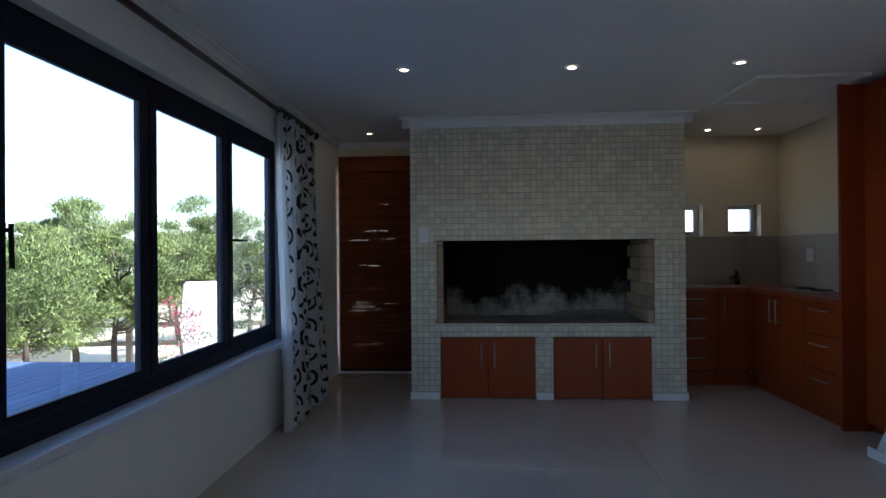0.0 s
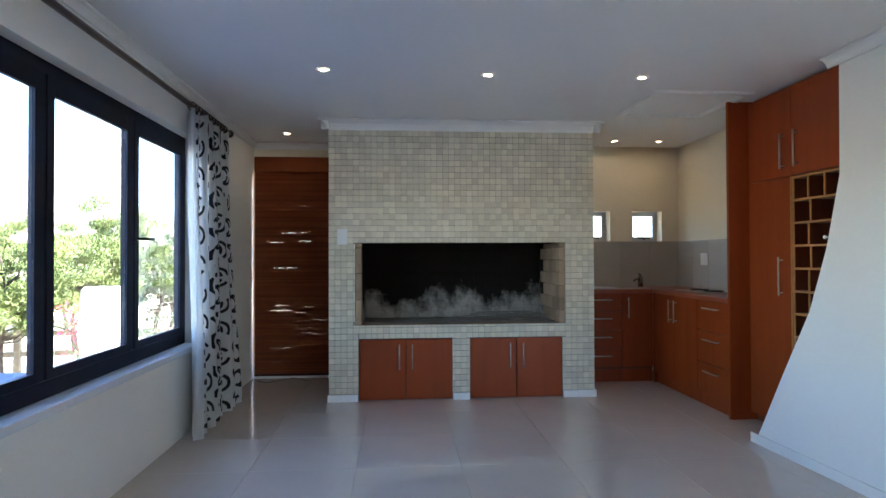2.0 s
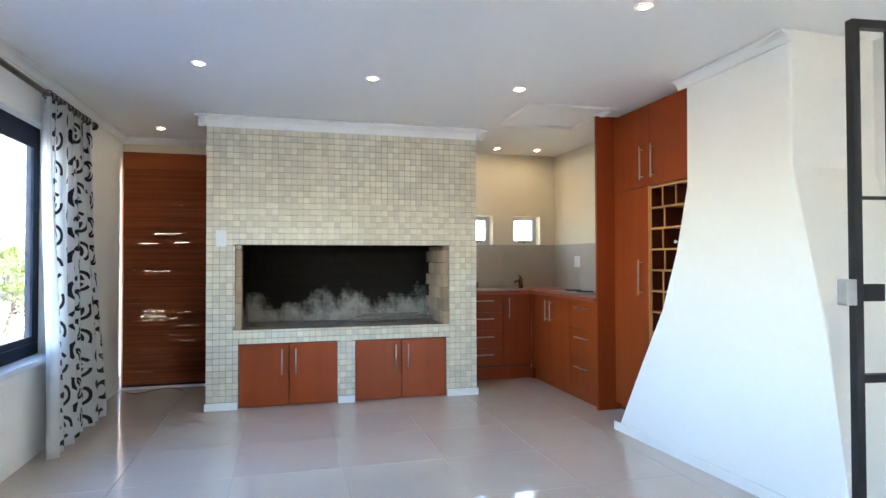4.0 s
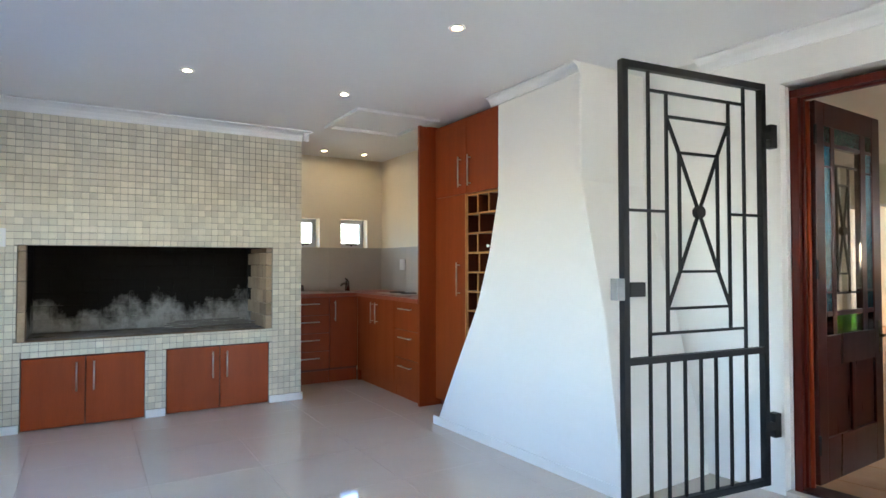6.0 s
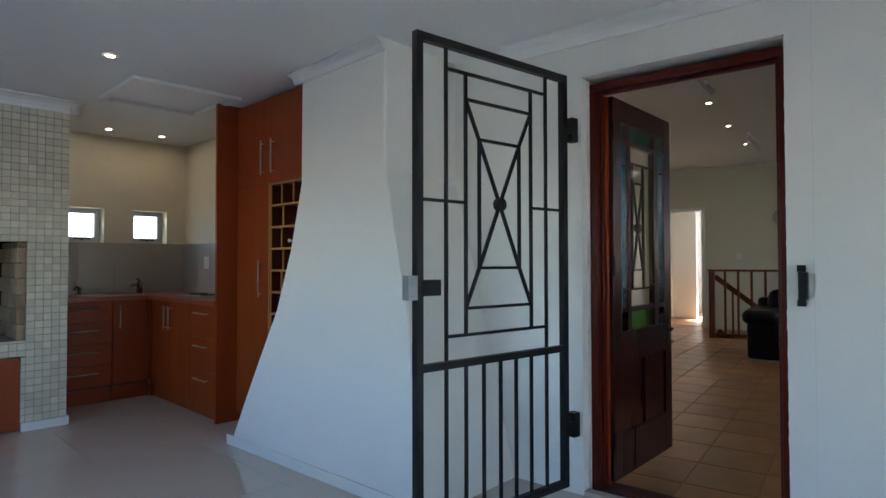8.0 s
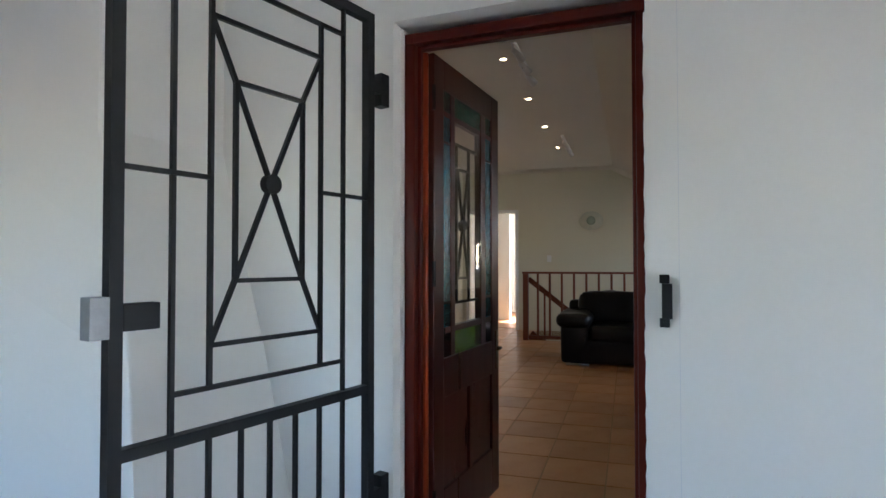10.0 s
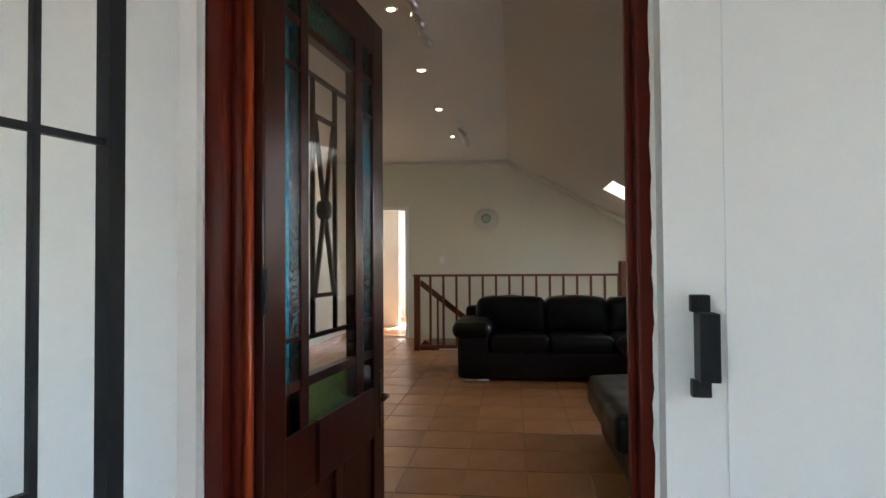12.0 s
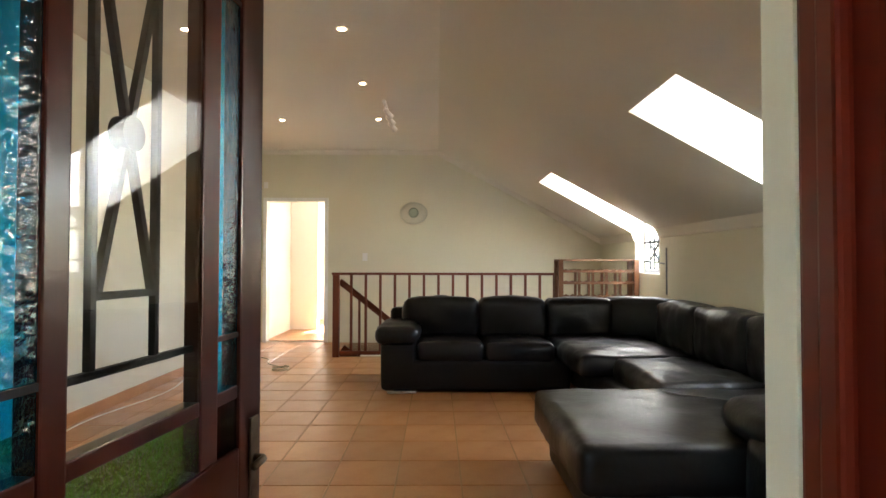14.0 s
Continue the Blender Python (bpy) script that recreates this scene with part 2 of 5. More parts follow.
def put_box(bm, x0, x1, y0, y1, z0, z1):
    vs = [bm.verts.new((x, y, z)) for x in (x0, x1) for y in (y0, y1) for z in (z0, z1)]
    for f in ((0, 1, 3, 2), (4, 6, 7, 5), (0, 4, 5, 1), (2, 3, 7, 6), (0, 2, 6, 4), (1, 5, 7, 3)):
        bm.faces.new([vs[i] for i in f])
    return vs


def box(x0, x1, y0, y1, z0, z1, b=0.0, seg=2):
    bm = bmesh.new()
    put_box(bm, x0, x1, y0, y1, z0, z1)
    if b:
        bmesh.ops.bevel(bm, geom=bm.edges[:], offset=b, segments=seg, profile=0.7, affect="EDGES")
    return bm


def put_tube(bm, pts, r, n=8, cap=True, closed=False):
    """A round bar along points; r is one radius or one for each point."""
    pts = [Vector(p) for p in pts]
    rs = r if isinstance(r, (list, tuple)) else [r] * len(pts)
    rings, up = [], None
    for i, p in enumerate(pts):
        a = pts[i - 1] if i else (pts[-1] if closed else p)
        c = pts[i + 1] if i + 1 < len(pts) else (pts[0] if closed else p)
        d = (c - a).normalized()
        if up is None:
            up = Vector((0, 0, 1)) if abs(d.z) < 0.9 else Vector((1, 0, 0))
        s = d.cross(up).normalized()
        up = s.cross(d).normalized()
        rings.append([bm.verts.new(p + rs[i] * (math.cos(2 * math.pi * k / n) * s + math.sin(2 * math.pi * k / n) * up)) for k in range(n)])
    m = len(rings)
    for i in range(m if closed else m - 1):
        a, b = rings[i], rings[(i + 1) % m]
        for k in range(n):
            bm.faces.new((a[k], a[(k + 1) % n], b[(k + 1) % n], b[k]))
    if cap and not closed:
        bm.faces.new(rings[0][::-1])
        bm.faces.new(rings[-1])


def tube(pts, r, n=8, closed=False):
    bm = bmesh.new()
    put_tube(bm, pts, r, n, closed=closed)
    return bm


def bar(p, q, w, d, axis=(0, 1, 0)):
    """A square bar from p to q, w wide, d deep along axis."""
    bm = bmesh.new()
    p, q, ax = Vector(p), Vector(q), Vector(axis).normalized()
    s = (q - p).normalized().cross(ax).normalized()
    ring = [[bm.verts.new(o + i * s * w / 2 + j * ax * d / 2) for i, j in ((-1, -1), (1, -1), (1, 1), (-1, 1))] for o in (p, q)]
    for k in range(4):
        bm.faces.new((ring[0][k], ring[0][(k + 1) % 4], ring[1][(k + 1) % 4], ring[1][k]))
    bm.faces.new(ring[0][::-1])
    bm.faces.new(ring[1])
    return bm


def prism(poly, a, b, axis):
    """A polygon drawn across an axis ('x': (y, z), 'y': (x, z), 'z': (x, y)) and extruded from a to b."""
    bm = bmesh.new()

    def at(p, t):
        return {"x": (t, p[0], p[1]), "y": (p[0], t, p[1]), "z": (p[0], p[1], t)}[axis]
    lo, hi = [bm.verts.new(at(p, a)) for p in poly], [bm.verts.new(at(p, b)) for p in poly]
    n = len(poly)
    for i in range(n):
        bm.faces.new((lo[i], lo[(i + 1) % n], hi[(i + 1) % n], hi[i]))
    bm.faces.new(lo[::-1])
    bm.faces.new(hi)
    return bm


def slab(us, zs, holes, thick, axis="x"):
    """A wall or floor sheet with rectangular holes (u0, u1, z0, z1), thickened. axis 'x': u is y; 'y': u is x; 'z': u, z are x, y."""
    bm = bmesh.new()
    us = sorted({*us, *(h[i] for h in holes for i in (0, 1) if us[0] <= h[i] <= us[-1])})
    zs = sorted({*zs, *(h[i] for h in holes for i in (2, 3) if zs[0] <= h[i] <= zs[-1])})

    def at(u, z):
        return {"x": (0, u, z), "y": (u, 0, z), "z": (u, z, 0)}[axis]
    grid = {(i, j): bm.verts.new(at(u, z)) for i, u in enumerate(us) for j, z in enumerate(zs)}
    for i in range(len(us) - 1):
        for j in range(len(zs) - 1):
            cu, cz = (us[i] + us[i + 1]) / 2, (zs[j] + zs[j + 1]) / 2
            if not any(h[0] < cu < h[1] and h[2] < cz < h[3] for h in holes):
                bm.faces.new((grid[i, j], grid[i + 1, j], grid[i + 1, j + 1], grid[i, j + 1]))
    for v in [v for v in bm.verts if not v.link_faces]:
        bm.verts.remove(v)
    r = bmesh.ops.extrude_face_region(bm, geom=bm.faces[:])
    off = {"x": (thick, 0, 0), "y": (0, thick, 0), "z": (0, 0, thick)}[axis]
    bmesh.ops.translate(bm, verts=[g for g in r["geom"] if isinstance(g, bmesh.types.BMVert)], vec=off)
    return bm


def shift(bm, x=0, y=0, z=0):
    bmesh.ops.translate(bm, verts=bm.verts, vec=(x, y, z))
    return bm


def cove(p, q, out, size=0.075, z=CEIL, material=None, name="cornice", label="white coved plaster cornice below the ceiling", m=None):
    """A coved cornice along p-q (x, y), throwing out towards out."""
    bm = bmesh.new()
    o = Vector((*out, 0)).normalized()
    prof = [(0, 0), (0, -size), (0.012, -size)] + [(size - (size - 0.014) * math.cos(a), -size + (size - 0.012) * math.sin(a)) for a in (0.3, 0.7, 1.1, 1.4)] + [(size, -0.010), (size, 0)]
    rings = [[bm.verts.new(Vector((*e, z - 0.002)) + o * a + Vector((0, 0, b))) for a, b in prof] for e in (p, q)]
    n = len(prof)
    for i in range(n):
        bm.faces.new((rings[0][i], rings[0][(i + 1) % n], rings[1][(i + 1) % n], rings[1][i]))
    bm.faces.new(rings[0][::-1])
    bm.faces.new(rings[1])
    return structure(name, bm, material or M_TRIM, label, m)


# ---------------------------------------------------------------- braai room: shell
T = 0.25
floor = structure("floor", box(WX - T, 3.40, SY - T, NY + T, -0.15, -0.005), M_PGROUT, "grey grout bed under polished porcelain tiles")
# west wall with the long window opening
WIN = (1.615, 4.25, 0.572, 2.05)
structure("wall_west", shift(slab((SY - T, NY + T), (0, CEIL), [WIN], -0.14), x=WX), M_WALL, "cream painted wall with a long window")
DOORL = (-1.46, -0.62, 0.0, 2.10)
MW1, MW2 = (1.84, 2.16, 1.358, 1.672), (2.40, 2.72, 1.358, 1.672)
structure("wall_north", shift(slab((WX, EX + T), (0, CEIL), [DOORL, MW1, MW2], T, "y"), y=NY), M_KITCH, "cream painted wall with a garden door and two small windows")
structure("wall_kitchen_east", box(EX, EX + 0.1, 3.3, NY, 0, CEIL), M_KITCH, "cream painted kitchen wall")
# Unseen south doors, added and placed to light the chimney flank and ceiling.
SDOOR = (1.9, 3.2, 0.0, 2.12)
structure("wall_south", shift(slab((WX, 3.45), (0, CEIL), [SDOOR], -T, "y"), y=SY), M_WALL, "unseen cream painted wall with a door opening added for light")
gs = tagged(new("door_3"), "unseen white framed sliding doors, added to let light in", kind="structure")
gs.matrix_world = pose(0, SY - 0.12, 0)
for k in range(2):
    a, b = SDOOR[0] + k * 0.65, SDOOR[0] + (k + 1) * 0.65
    for x0, x1, z0, z1 in ((a, a + 0.06, 0.0, 2.12), (b - 0.06, b, 0.0, 2.12), (a + 0.06, b - 0.06, 0.0, 0.07), (a + 0.06, b - 0.06, 2.06, 2.12)):
        part("door_frame", box(x0 + 0.001, x1 - 0.001, -0.03, 0.03, z0 + 0.001, z1 - 0.001, 0.004), M_FRAMEW, gs)
    p = part("pane", box(a + 0.06, b - 0.06, -0.003, 0.003, 0.07, 2.06), M_GLASS, gs)
    p.visible_shadow = False
DOOR1 = (-0.915, -0.012, 0.0, 2.11)
structure("wall_east", slab((-4.3, 1.85), (0, FCEIL + 0.1), [DOOR1], 0.182), M_WALL, "cream painted wall with the entrance door", EW)
structure("wall_east_inner", shift(slab((-4.3, 1.85), (0, FCEIL + 0.1), [(-0.887, 0.0, 0.0, 2.06)], 0.055), x=0.183), M_FWALL, "cream painted inner leaf of the door wall", EW)
HATCH = (1.76, 2.40, 3.89, 4.56)
structure("ceiling", shift(slab((WX - T, 3.0), (SY - T, NY + T), [HATCH], 0.12, "z"), z=CEIL), M_CEIL, "white painted plasterboard ceiling")
structure("ceiling_strip", prism([(3.0, SY - T), (3.42, SY - T), (3.04, 1.5), (3.0, 3.4)], CEIL, CEIL + 0.12, "z"), M_CEIL, "white painted plasterboard ceiling edge")
structure("roof", box(WX - 0.16, 3.2, SY - T - 0.4, NY + T + 0.4, CEIL + 0.14, CEIL + 0.3), M_CEIL, "flat roof above the room")
# ceiling hatch
hatch = thing("ceiling_hatch", "white ceiling access hatch with a moulded timber surround", "hatch", pose(2.08, 4.225, CEIL))
part("panel", box(-0.31, 0.31, -0.325, 0.325, 0.004, 0.02, 0.003), M_CEIL, hatch)
for x0, x1, y0, y1 in ((-0.36, -0.315, -0.36, 0.36), (0.315, 0.36, -0.36, 0.36), (-0.315, 0.315, -0.36, -0.325), (-0.315, 0.315, 0.325, 0.36)):
    part("moulding", box(x0, x1, y0, y1, -0.022, 0.0, 0.004), M_TRIM, hatch)
# cornices
cove((0, -4.2), (0, 0.42), (-1, 0), m=EW)
cove((WX, 2.0), (WX, NY), (1, 0), 0.05)
cove((WX, NY), (-0.66, NY), (0, -1), 0.06)

# ---------------------------------------------------------------- braai (built-in barbecue)
BX0, BX1, BY = -0.635, 1.62, 4.886
OX0, OX1, OZ0, OZ1 = -0.415, 1.367, 0.63, 1.32
CUPS = ((-0.39, 0.398), (0.545, 1.342))
CUPZ = 0.518
braai = thing("built_in_barbecue", "built-in barbecue faced in tumbled beige stone mosaic with a sooty firebox", "fireplace", pose(0, 0, 0))
holes = [(OX0, OX1, OZ0, OZ1)] + [(a, b, -0.01, CUPZ) for a, b in CUPS]
part("front", shift(slab((BX0, BX1), (0, CEIL), holes, 0.14, "y"), y=BY), M_MGROUT, braai, "grey-beige grouted front")
part("side", box(BX0, BX0 + 0.14, BY + 0.142, NY - 0.002, 0, CEIL), M_MGROUT, braai)
part("side", box(BX1 - 0.14, BX1, BY + 0.142, NY - 0.002, 0, CEIL), M_MGROUT, braai)
part("hearth", box(OX0 - 0.03, OX1 + 0.03, BY + 0.002, 5.70, 0.55, OZ0 - 0.012, 0.004), M_SOOT, braai, "ash-grey hearth slab")
fb = bmesh.new()
put_box(fb, OX0 - 0.03, OX1 + 0.03, 5.62, 5.72, 0.5, 2.0)
part("firebox_back", fb, M_SOOT, braai, "soot-blackened firebox back with pale ash marks")
part("firebox_side", box(OX0 - 0.05, OX0 - 0.012, BY + 0.142, 5.62, 0.5, 2.0), M_SOOT, braai)
part("firebox_side", box(OX1 + 0.012, OX1 + 0.05, BY + 0.142, 5.62, 0.5, 2.0), M_SOOT, braai)
part("firebox_throat", box(OX0, OX1, BY + 0.142, 5.62, 1.60, 1.66), M_SOOT, braai)
# white skirting blocks round the three piers
for a, b in ((BX0, CUPS[0][0]), (CUPS[0][1], CUPS[1][0]), (CUPS[1][1], BX1)):
    part("skirting", box(a - (0.008 if a == BX0 else -0.004), b + (0.008 if b == BX1 else -0.004), BY - 0.022, BY - 0.001, 0, 0.058, 0.003), M_TRIM, braai, "white skirting block")
part("skirting", box(BX1 + 0.001, BX1 + 0.018, BY - 0.001, 5.38, 0, 0.058, 0.003), M_TRIM, braai, "white skirting block")
cove((BX0 - 0.06, BY), (BX1 + 0.06, BY), (0, -1), 0.085)
cove((BX1, BY - 0.06), (BX1, NY), (1, 0), 0.085)
cove((BX0, BY - 0.06), (BX0, NY), (-1, 0), 0.085)


def handle_bar(p, q, out, parent, r=0.006, stand=0.03):
    """A steel bar handle from p to q standing off along out."""
    p, q, o = Vector(p), Vector(q), Vector(out)
    d = (q - p).normalized() * 0.02
    bm = bmesh.new()
    put_tube(bm, [p + o * stand, q + o * stand], r, 8)
    put_tube(bm, [p + d, p + d + o * stand], r * 0.8, 6)
    put_tube(bm, [q - d, q - d + o * stand], r * 0.8, 6)
    return part("handle", bm, M_STEEL, parent, "brushed steel bar handle", True)


for a, b in CUPS:
    cup = thing("cupboard", "cherry-veneered two-door cupboard under the barbecue", "cupboard", pose(a, BY, 0), "cupboards under the barbecue")
    w = b - a
    part("body", box(0.004, w - 0.004, 0.03, 0.13, 0.006, CUPZ - 0.006), M_CHERRY_SHADE, cup)
    for i in range(2):
        x0 = 0.006 + i * (w / 2)
        door = part("door", box(x0, x0 + w / 2 - 0.009, 0.006, 0.026, 0.008, CUPZ - 0.010, 0.002), M_CHERRY, cup)
        hx = w / 2 + (-0.055 if i == 0 else 0.055)
        handle_bar((hx, 0.006, 0.26), (hx, 0.006, 0.47), (0, -1, 0), door)

# brick lining that shows at the mouth of the firebox
for side, x in ((0, OX0 + 0.002), (1, OX1 - 0.052)):
    z = OZ0
    k = 0
    while z < OZ1 - 0.02:
        h = 0.216 if side == 0 else 0.108
        y = BY + 0.004
        first = True
        while y < 5.6:
            d = (0.11 if (k % 2 == 0 or side == 0) else 0.22) if first else 0.22
            first = False
            y1 = min(y + d - 0.004, 5.6)
            part("brick", box(x, x + 0.05, y, y1, z + 0.002, min(z + h - 0.002, OZ1 - 0.003), 0.004, 1), M_BRICK if y < (5.0 if side == 0 else 5.40) else M_SOOT, braai)
            y += d
        z += h
        k += 1
for i in range(9):
    w = (OX1 - OX0) / 9
    part("brick", box(OX0 + i * w + 0.003, OX0 + (i + 1) * w - 0.003, BY + 0.003, BY + 0.11, OZ0 - 0.011, OZ0 + 0.001, 0.003, 1), M_BRICK, braai)
# brick courses at the back of the firebox
rb = random.Random(8)
for j in range(7):
    x = OX0 + 0.052 - (0.115 if j % 2 else 0.0)
    while x < OX1 - 0.055:
        a, b = max(x, OX0 + 0.051), min(x + 0.226, OX1 - 0.053)
        if b - a > 0.03:
            z = OZ0 - 0.004 + j * 0.108
            part("brick", box(a, b, 5.605 + rb.uniform(-0.004, 0.003), 5.619, z, z + 0.102, 0.003, 1), M_SOOT, braai)
        x += 0.23
# wall switch on the mosaic
def wall_plate(x, y, z, m, label="white plastic light switch", w=0.075, h=0.115, rockers=2):
    sw = thing("light_switch", label, "switch", m @ pose(x, y, z))
    part("plate", box(-w / 2, w / 2, -0.012, -0.001, -h / 2, h / 2, 0.004), M_WHITEP, sw)
    for i in range(rockers):
        z0 = -h * 0.32 + i * (h * 0.64 / rockers)
        part("rocker", box(-w * 0.2, w * 0.2, -0.017, -0.0125, z0 + 0.004, z0 + h * 0.64 / rockers - 0.004, 0.002), M_TRIM, sw)
    return sw


wall_plate(-0.52, BY - 0.007, 1.37, pose(0, 0, 0), "white plastic switch on the stone mosaic", 0.082, 0.13, 3)
# grid, ash and sticks in the firebox
ash = bmesh.new()
rnd = random.Random(4)
for i in range(46):
    x, y = rnd.uniform(0.55, 1.15), rnd.uniform(5.3, 5.55)
    a, l = rnd.uniform(-0.35, 0.35), rnd.uniform(0.1, 0.3)
    z = OZ0 + 0.004 + rnd.uniform(0, 0.045)
    put_tube(ash, [(x, y, z), (x + l * math.cos(a), y + l * math.sin(a), z + rnd.uniform(-0.002, 0.01))], rnd.uniform(0.003, 0.007), 5)
tagged(solid("kindling", ash, mat("grey_twigs", (0.20, 0.18, 0.155), rough=0.9, scale=20), "pile of grey twigs lying in the firebox", "kindling"), kind="stuff")

# ---------------------------------------------------------------- chimney breast by the door
def chimney_breast():
    lv = [(0.0, (2.225, 3.585), (2.305, 1.865)), (0.055, (2.235, 3.555), (2.312, 1.875)), (0.45, (2.30, 3.405), (2.35, 1.965)), (0.87, (2.365, 3.25), (2.392, 2.06)),
          (1.24, (2.41, 3.165), (2.415, 2.165)), (1.66, (2.445, 3.10), (2.43, 2.275)), (CEIL, (2.45, 3.10), (2.43, 2.275))]
    bm = bmesh.new()
    rings = []
    for z, l, r in lv:
        rings.append([bm.verts.new((l[0], l[1], z)), bm.verts.new((2.899, l[1] + 0.01, z)), bm.verts.new((3.02, r[1] + 0.02, z)), bm.verts.new((r[0], r[1], z))])
    for a, b in zip(rings, rings[1:]):
        for k in range(4):
            bm.faces.new((a[k], a[(k + 1) % 4], b[(k + 1) % 4], b[k]))
    bm.faces.new(rings[0][::-1])
    bm.faces.new(rings[-1])
    ed = [e for e in bm.edges if abs(e.verts[0].co.z - e.verts[1].co.z) > 0.01]
    bmesh.ops.bevel(bm, geom=ed, offset=0.012, segments=2, profile=0.5, affect="EDGES")
    structure("chimney_breast", bm, M_WALL, "white plastered flared chimney breast")
    sk = bmesh.new()
    vs = [(2.215, 3.60), (2.297, 1.855), (2.305, 1.855), (2.225, 3.60)]
    lo, hi = [sk.verts.new((*v, 0)) for v in vs], [sk.verts.new((*v, 0.06)) for v in vs]
    for k in range(4):
        sk.faces.new((lo[k], lo[(k + 1) % 4], hi[(k + 1) % 4], hi[k]))
    sk.faces.new(lo[::-1])
    sk.faces.new(hi)
    structure("baseboard", sk, M_WALL, "low white plaster plinth of the chimney breast")
    cove((2.452, 3.17), (2.432, 2.276), (-1, 0), 0.06)


chimney_breast()
hook = thing("wall_hook", "small white knob on the edge of the chimney breast", "hook", pose(2.40, 3.148, 1.306))
part("stem", tube([(0, 0, 0), (0.04, 0, 0)], 0.005, 8), M_WHITEP, hook)
part("knob", tube([(-0.012, 0, 0), (-0.009, 0, 0), (-0.003, 0, 0), (0.001, 0, 0)], [0.005, 0.011, 0.012, 0.006], 10), M_WHITEP, hook, smooth=True)

# ---------------------------------------------------------------- long window
def window_west():
    w = tagged(new("window_1"), "charcoal aluminium casement window over the deck", kind="structure")
    w.matrix_world = pose(WX - 0.10, 0, 0)
    y0, y1, z0, z1 = WIN
    fr = 0.055
    for name, b in (("window_frame", (-0.03, 0.03, y0, y1, z0 + 0.02, 0.672)), ("window_frame", (-0.03, 0.03, y0, y1, z1 - fr, z1)),
                    ("window_frame", (-0.03, 0.03, y0, y0 + fr, 0.673, z1 - fr)), ("window_frame", (-0.03, 0.03, y1 - fr, y1, 0.673, z1 - fr))):
        part(name, box(*b, 0.004), M_ALU, w)
    cols = [(1.757, 2.50), (2.642, 3.34), (3.49, 4.14)]
    for i, (a, b) in enumerate(cols):
        c = part("casement", box(0.012, 0.034, a - 0.055, a, 0.675, 1.995, 0.003), M_ALU, w)
        part("rail", box(0.012, 0.034, b, b + 0.055, 0.675, 1.995, 0.003), M_ALU, c)
        part("rail", box(0.012, 0.034, a + 0.001, b - 0.001, 0.675, 0.718, 0.003), M_ALU, c)
        part("rail", box(0.012, 0.034, a + 0.001, b - 0.001, 1.91, 1.995, 0.003), M_ALU, c)
        p = part("pane", box(0.022, 0.027, a, b, 0.718, 1.91), M_GLASS, c)
        p.visible_shadow = False
        if i in (0, 2):
            hb = bmesh.new()
            put_tube(hb, [(0.036, a - 0.03, 1.31), (0.075, a - 0.03, 1.31)], 0.008, 8)
            if i == 2:
                put_tube(hb, [(0.075, a - 0.035, 1.31), (0.078, a + 0.10, 1.31)], 0.008, 8)
            else:
                put_tube(hb, [(0.075, a - 0.03, 1.33), (0.078, a - 0.03, 1.19)], 0.008, 8)
            part("handle", hb, M_BLACK, c, "black lever handle", True)
    for a, b in zip(cols, cols[1:]):
        part("mullion", box(-0.028, 0.028, a[1] + 0.056, b[0] - 0.056, 0.676, 1.994), M_ALU, w)
    part("window_sill", box(0.034, 0.143, y0 - 0.5, y1 - 0.004, 0.560, 0.600, 0.006), M_PATIO, w, "pale painted inner sill")


window_west()


# ---------------------------------------------------------------- small kitchen windows and the garden door behind the blind
for k, (x0, x1, z0, z1) in enumerate((MW1, MW2)):
    w = tagged(new("window_%d" % (k + 2)), "small white top-hung window", kind="structure")
    w.matrix_world = pose(x0, NY + 0.12, z0)
    d = x1 - x0
    e = 0.03
    for b in ((0.0, e, 0, d), (d - e, d, 0, d), (e, d - e, 0, e), (e, d - e, d - e, d)):
        part("window_frame", box(b[0], b[1], 0, 0.04, b[2], b[3], 0.003), M_FRAMEW, w)
    for b in ((e, e + 0.022, e, d - e), (d - e - 0.022, d - e, e, d - e), (e + 0.022, d - e - 0.022, e, e + 0.022), (e + 0.022, d - e - 0.022, d - e - 0.022, d - e)):
        part("casement", box(b[0], b[1], -0.012, 0.03, b[2], b[3], 0.003), M_FRAMEW, w)
    p = part("pane", box(0.05, d - 0.05, 0.012, 0.016, 0.05, d - 0.05), M_GLASS, w)
    p.visible_shadow = False
    hb = bmesh.new()
    put_tube(hb, [(d * 0.30, -0.03, 0.035), (d * 0.72, -0.03, 0.035)], 0.007, 6)
    put_tube(hb, [(d * 0.5, -0.012, 0.035), (d * 0.5, -0.045, 0.022)], 0.007, 6)
    part("stay", hb, M_BLACK, w, "black window stay")

gd = tagged(new("door_2"), "white framed glazed garden door behind the blind", kind="structure")
gd.matrix_world = pose(0, NY + 0.10, 0)
x0, x1, _, z1 = DOORL
for b in ((x0, x0 + 0.06, 0.01, z1), (x1 - 0.06, x1, 0.01, z1), (x0 + 0.06, x1 - 0.06, z1 - 0.06, z1), (x0 + 0.06, x1 - 0.06, 0.01, 0.12)):
    part("door_frame", box(b[0], b[1], 0, 0.05, b[2], b[3], 0.003), M_TRIM, gd)
p = part("pane", box(x0 + 0.06, x1 - 0.06, 0.02, 0.026, 0.12, z1 - 0.06), M_GLASS, gd)
p.visible_shadow = False
structure("door_sill", box(-1.49, -0.64, NY - 0.06, NY + 0.09, 0.0, 0.022, 0.003), M_TRIM, "white painted door sill")


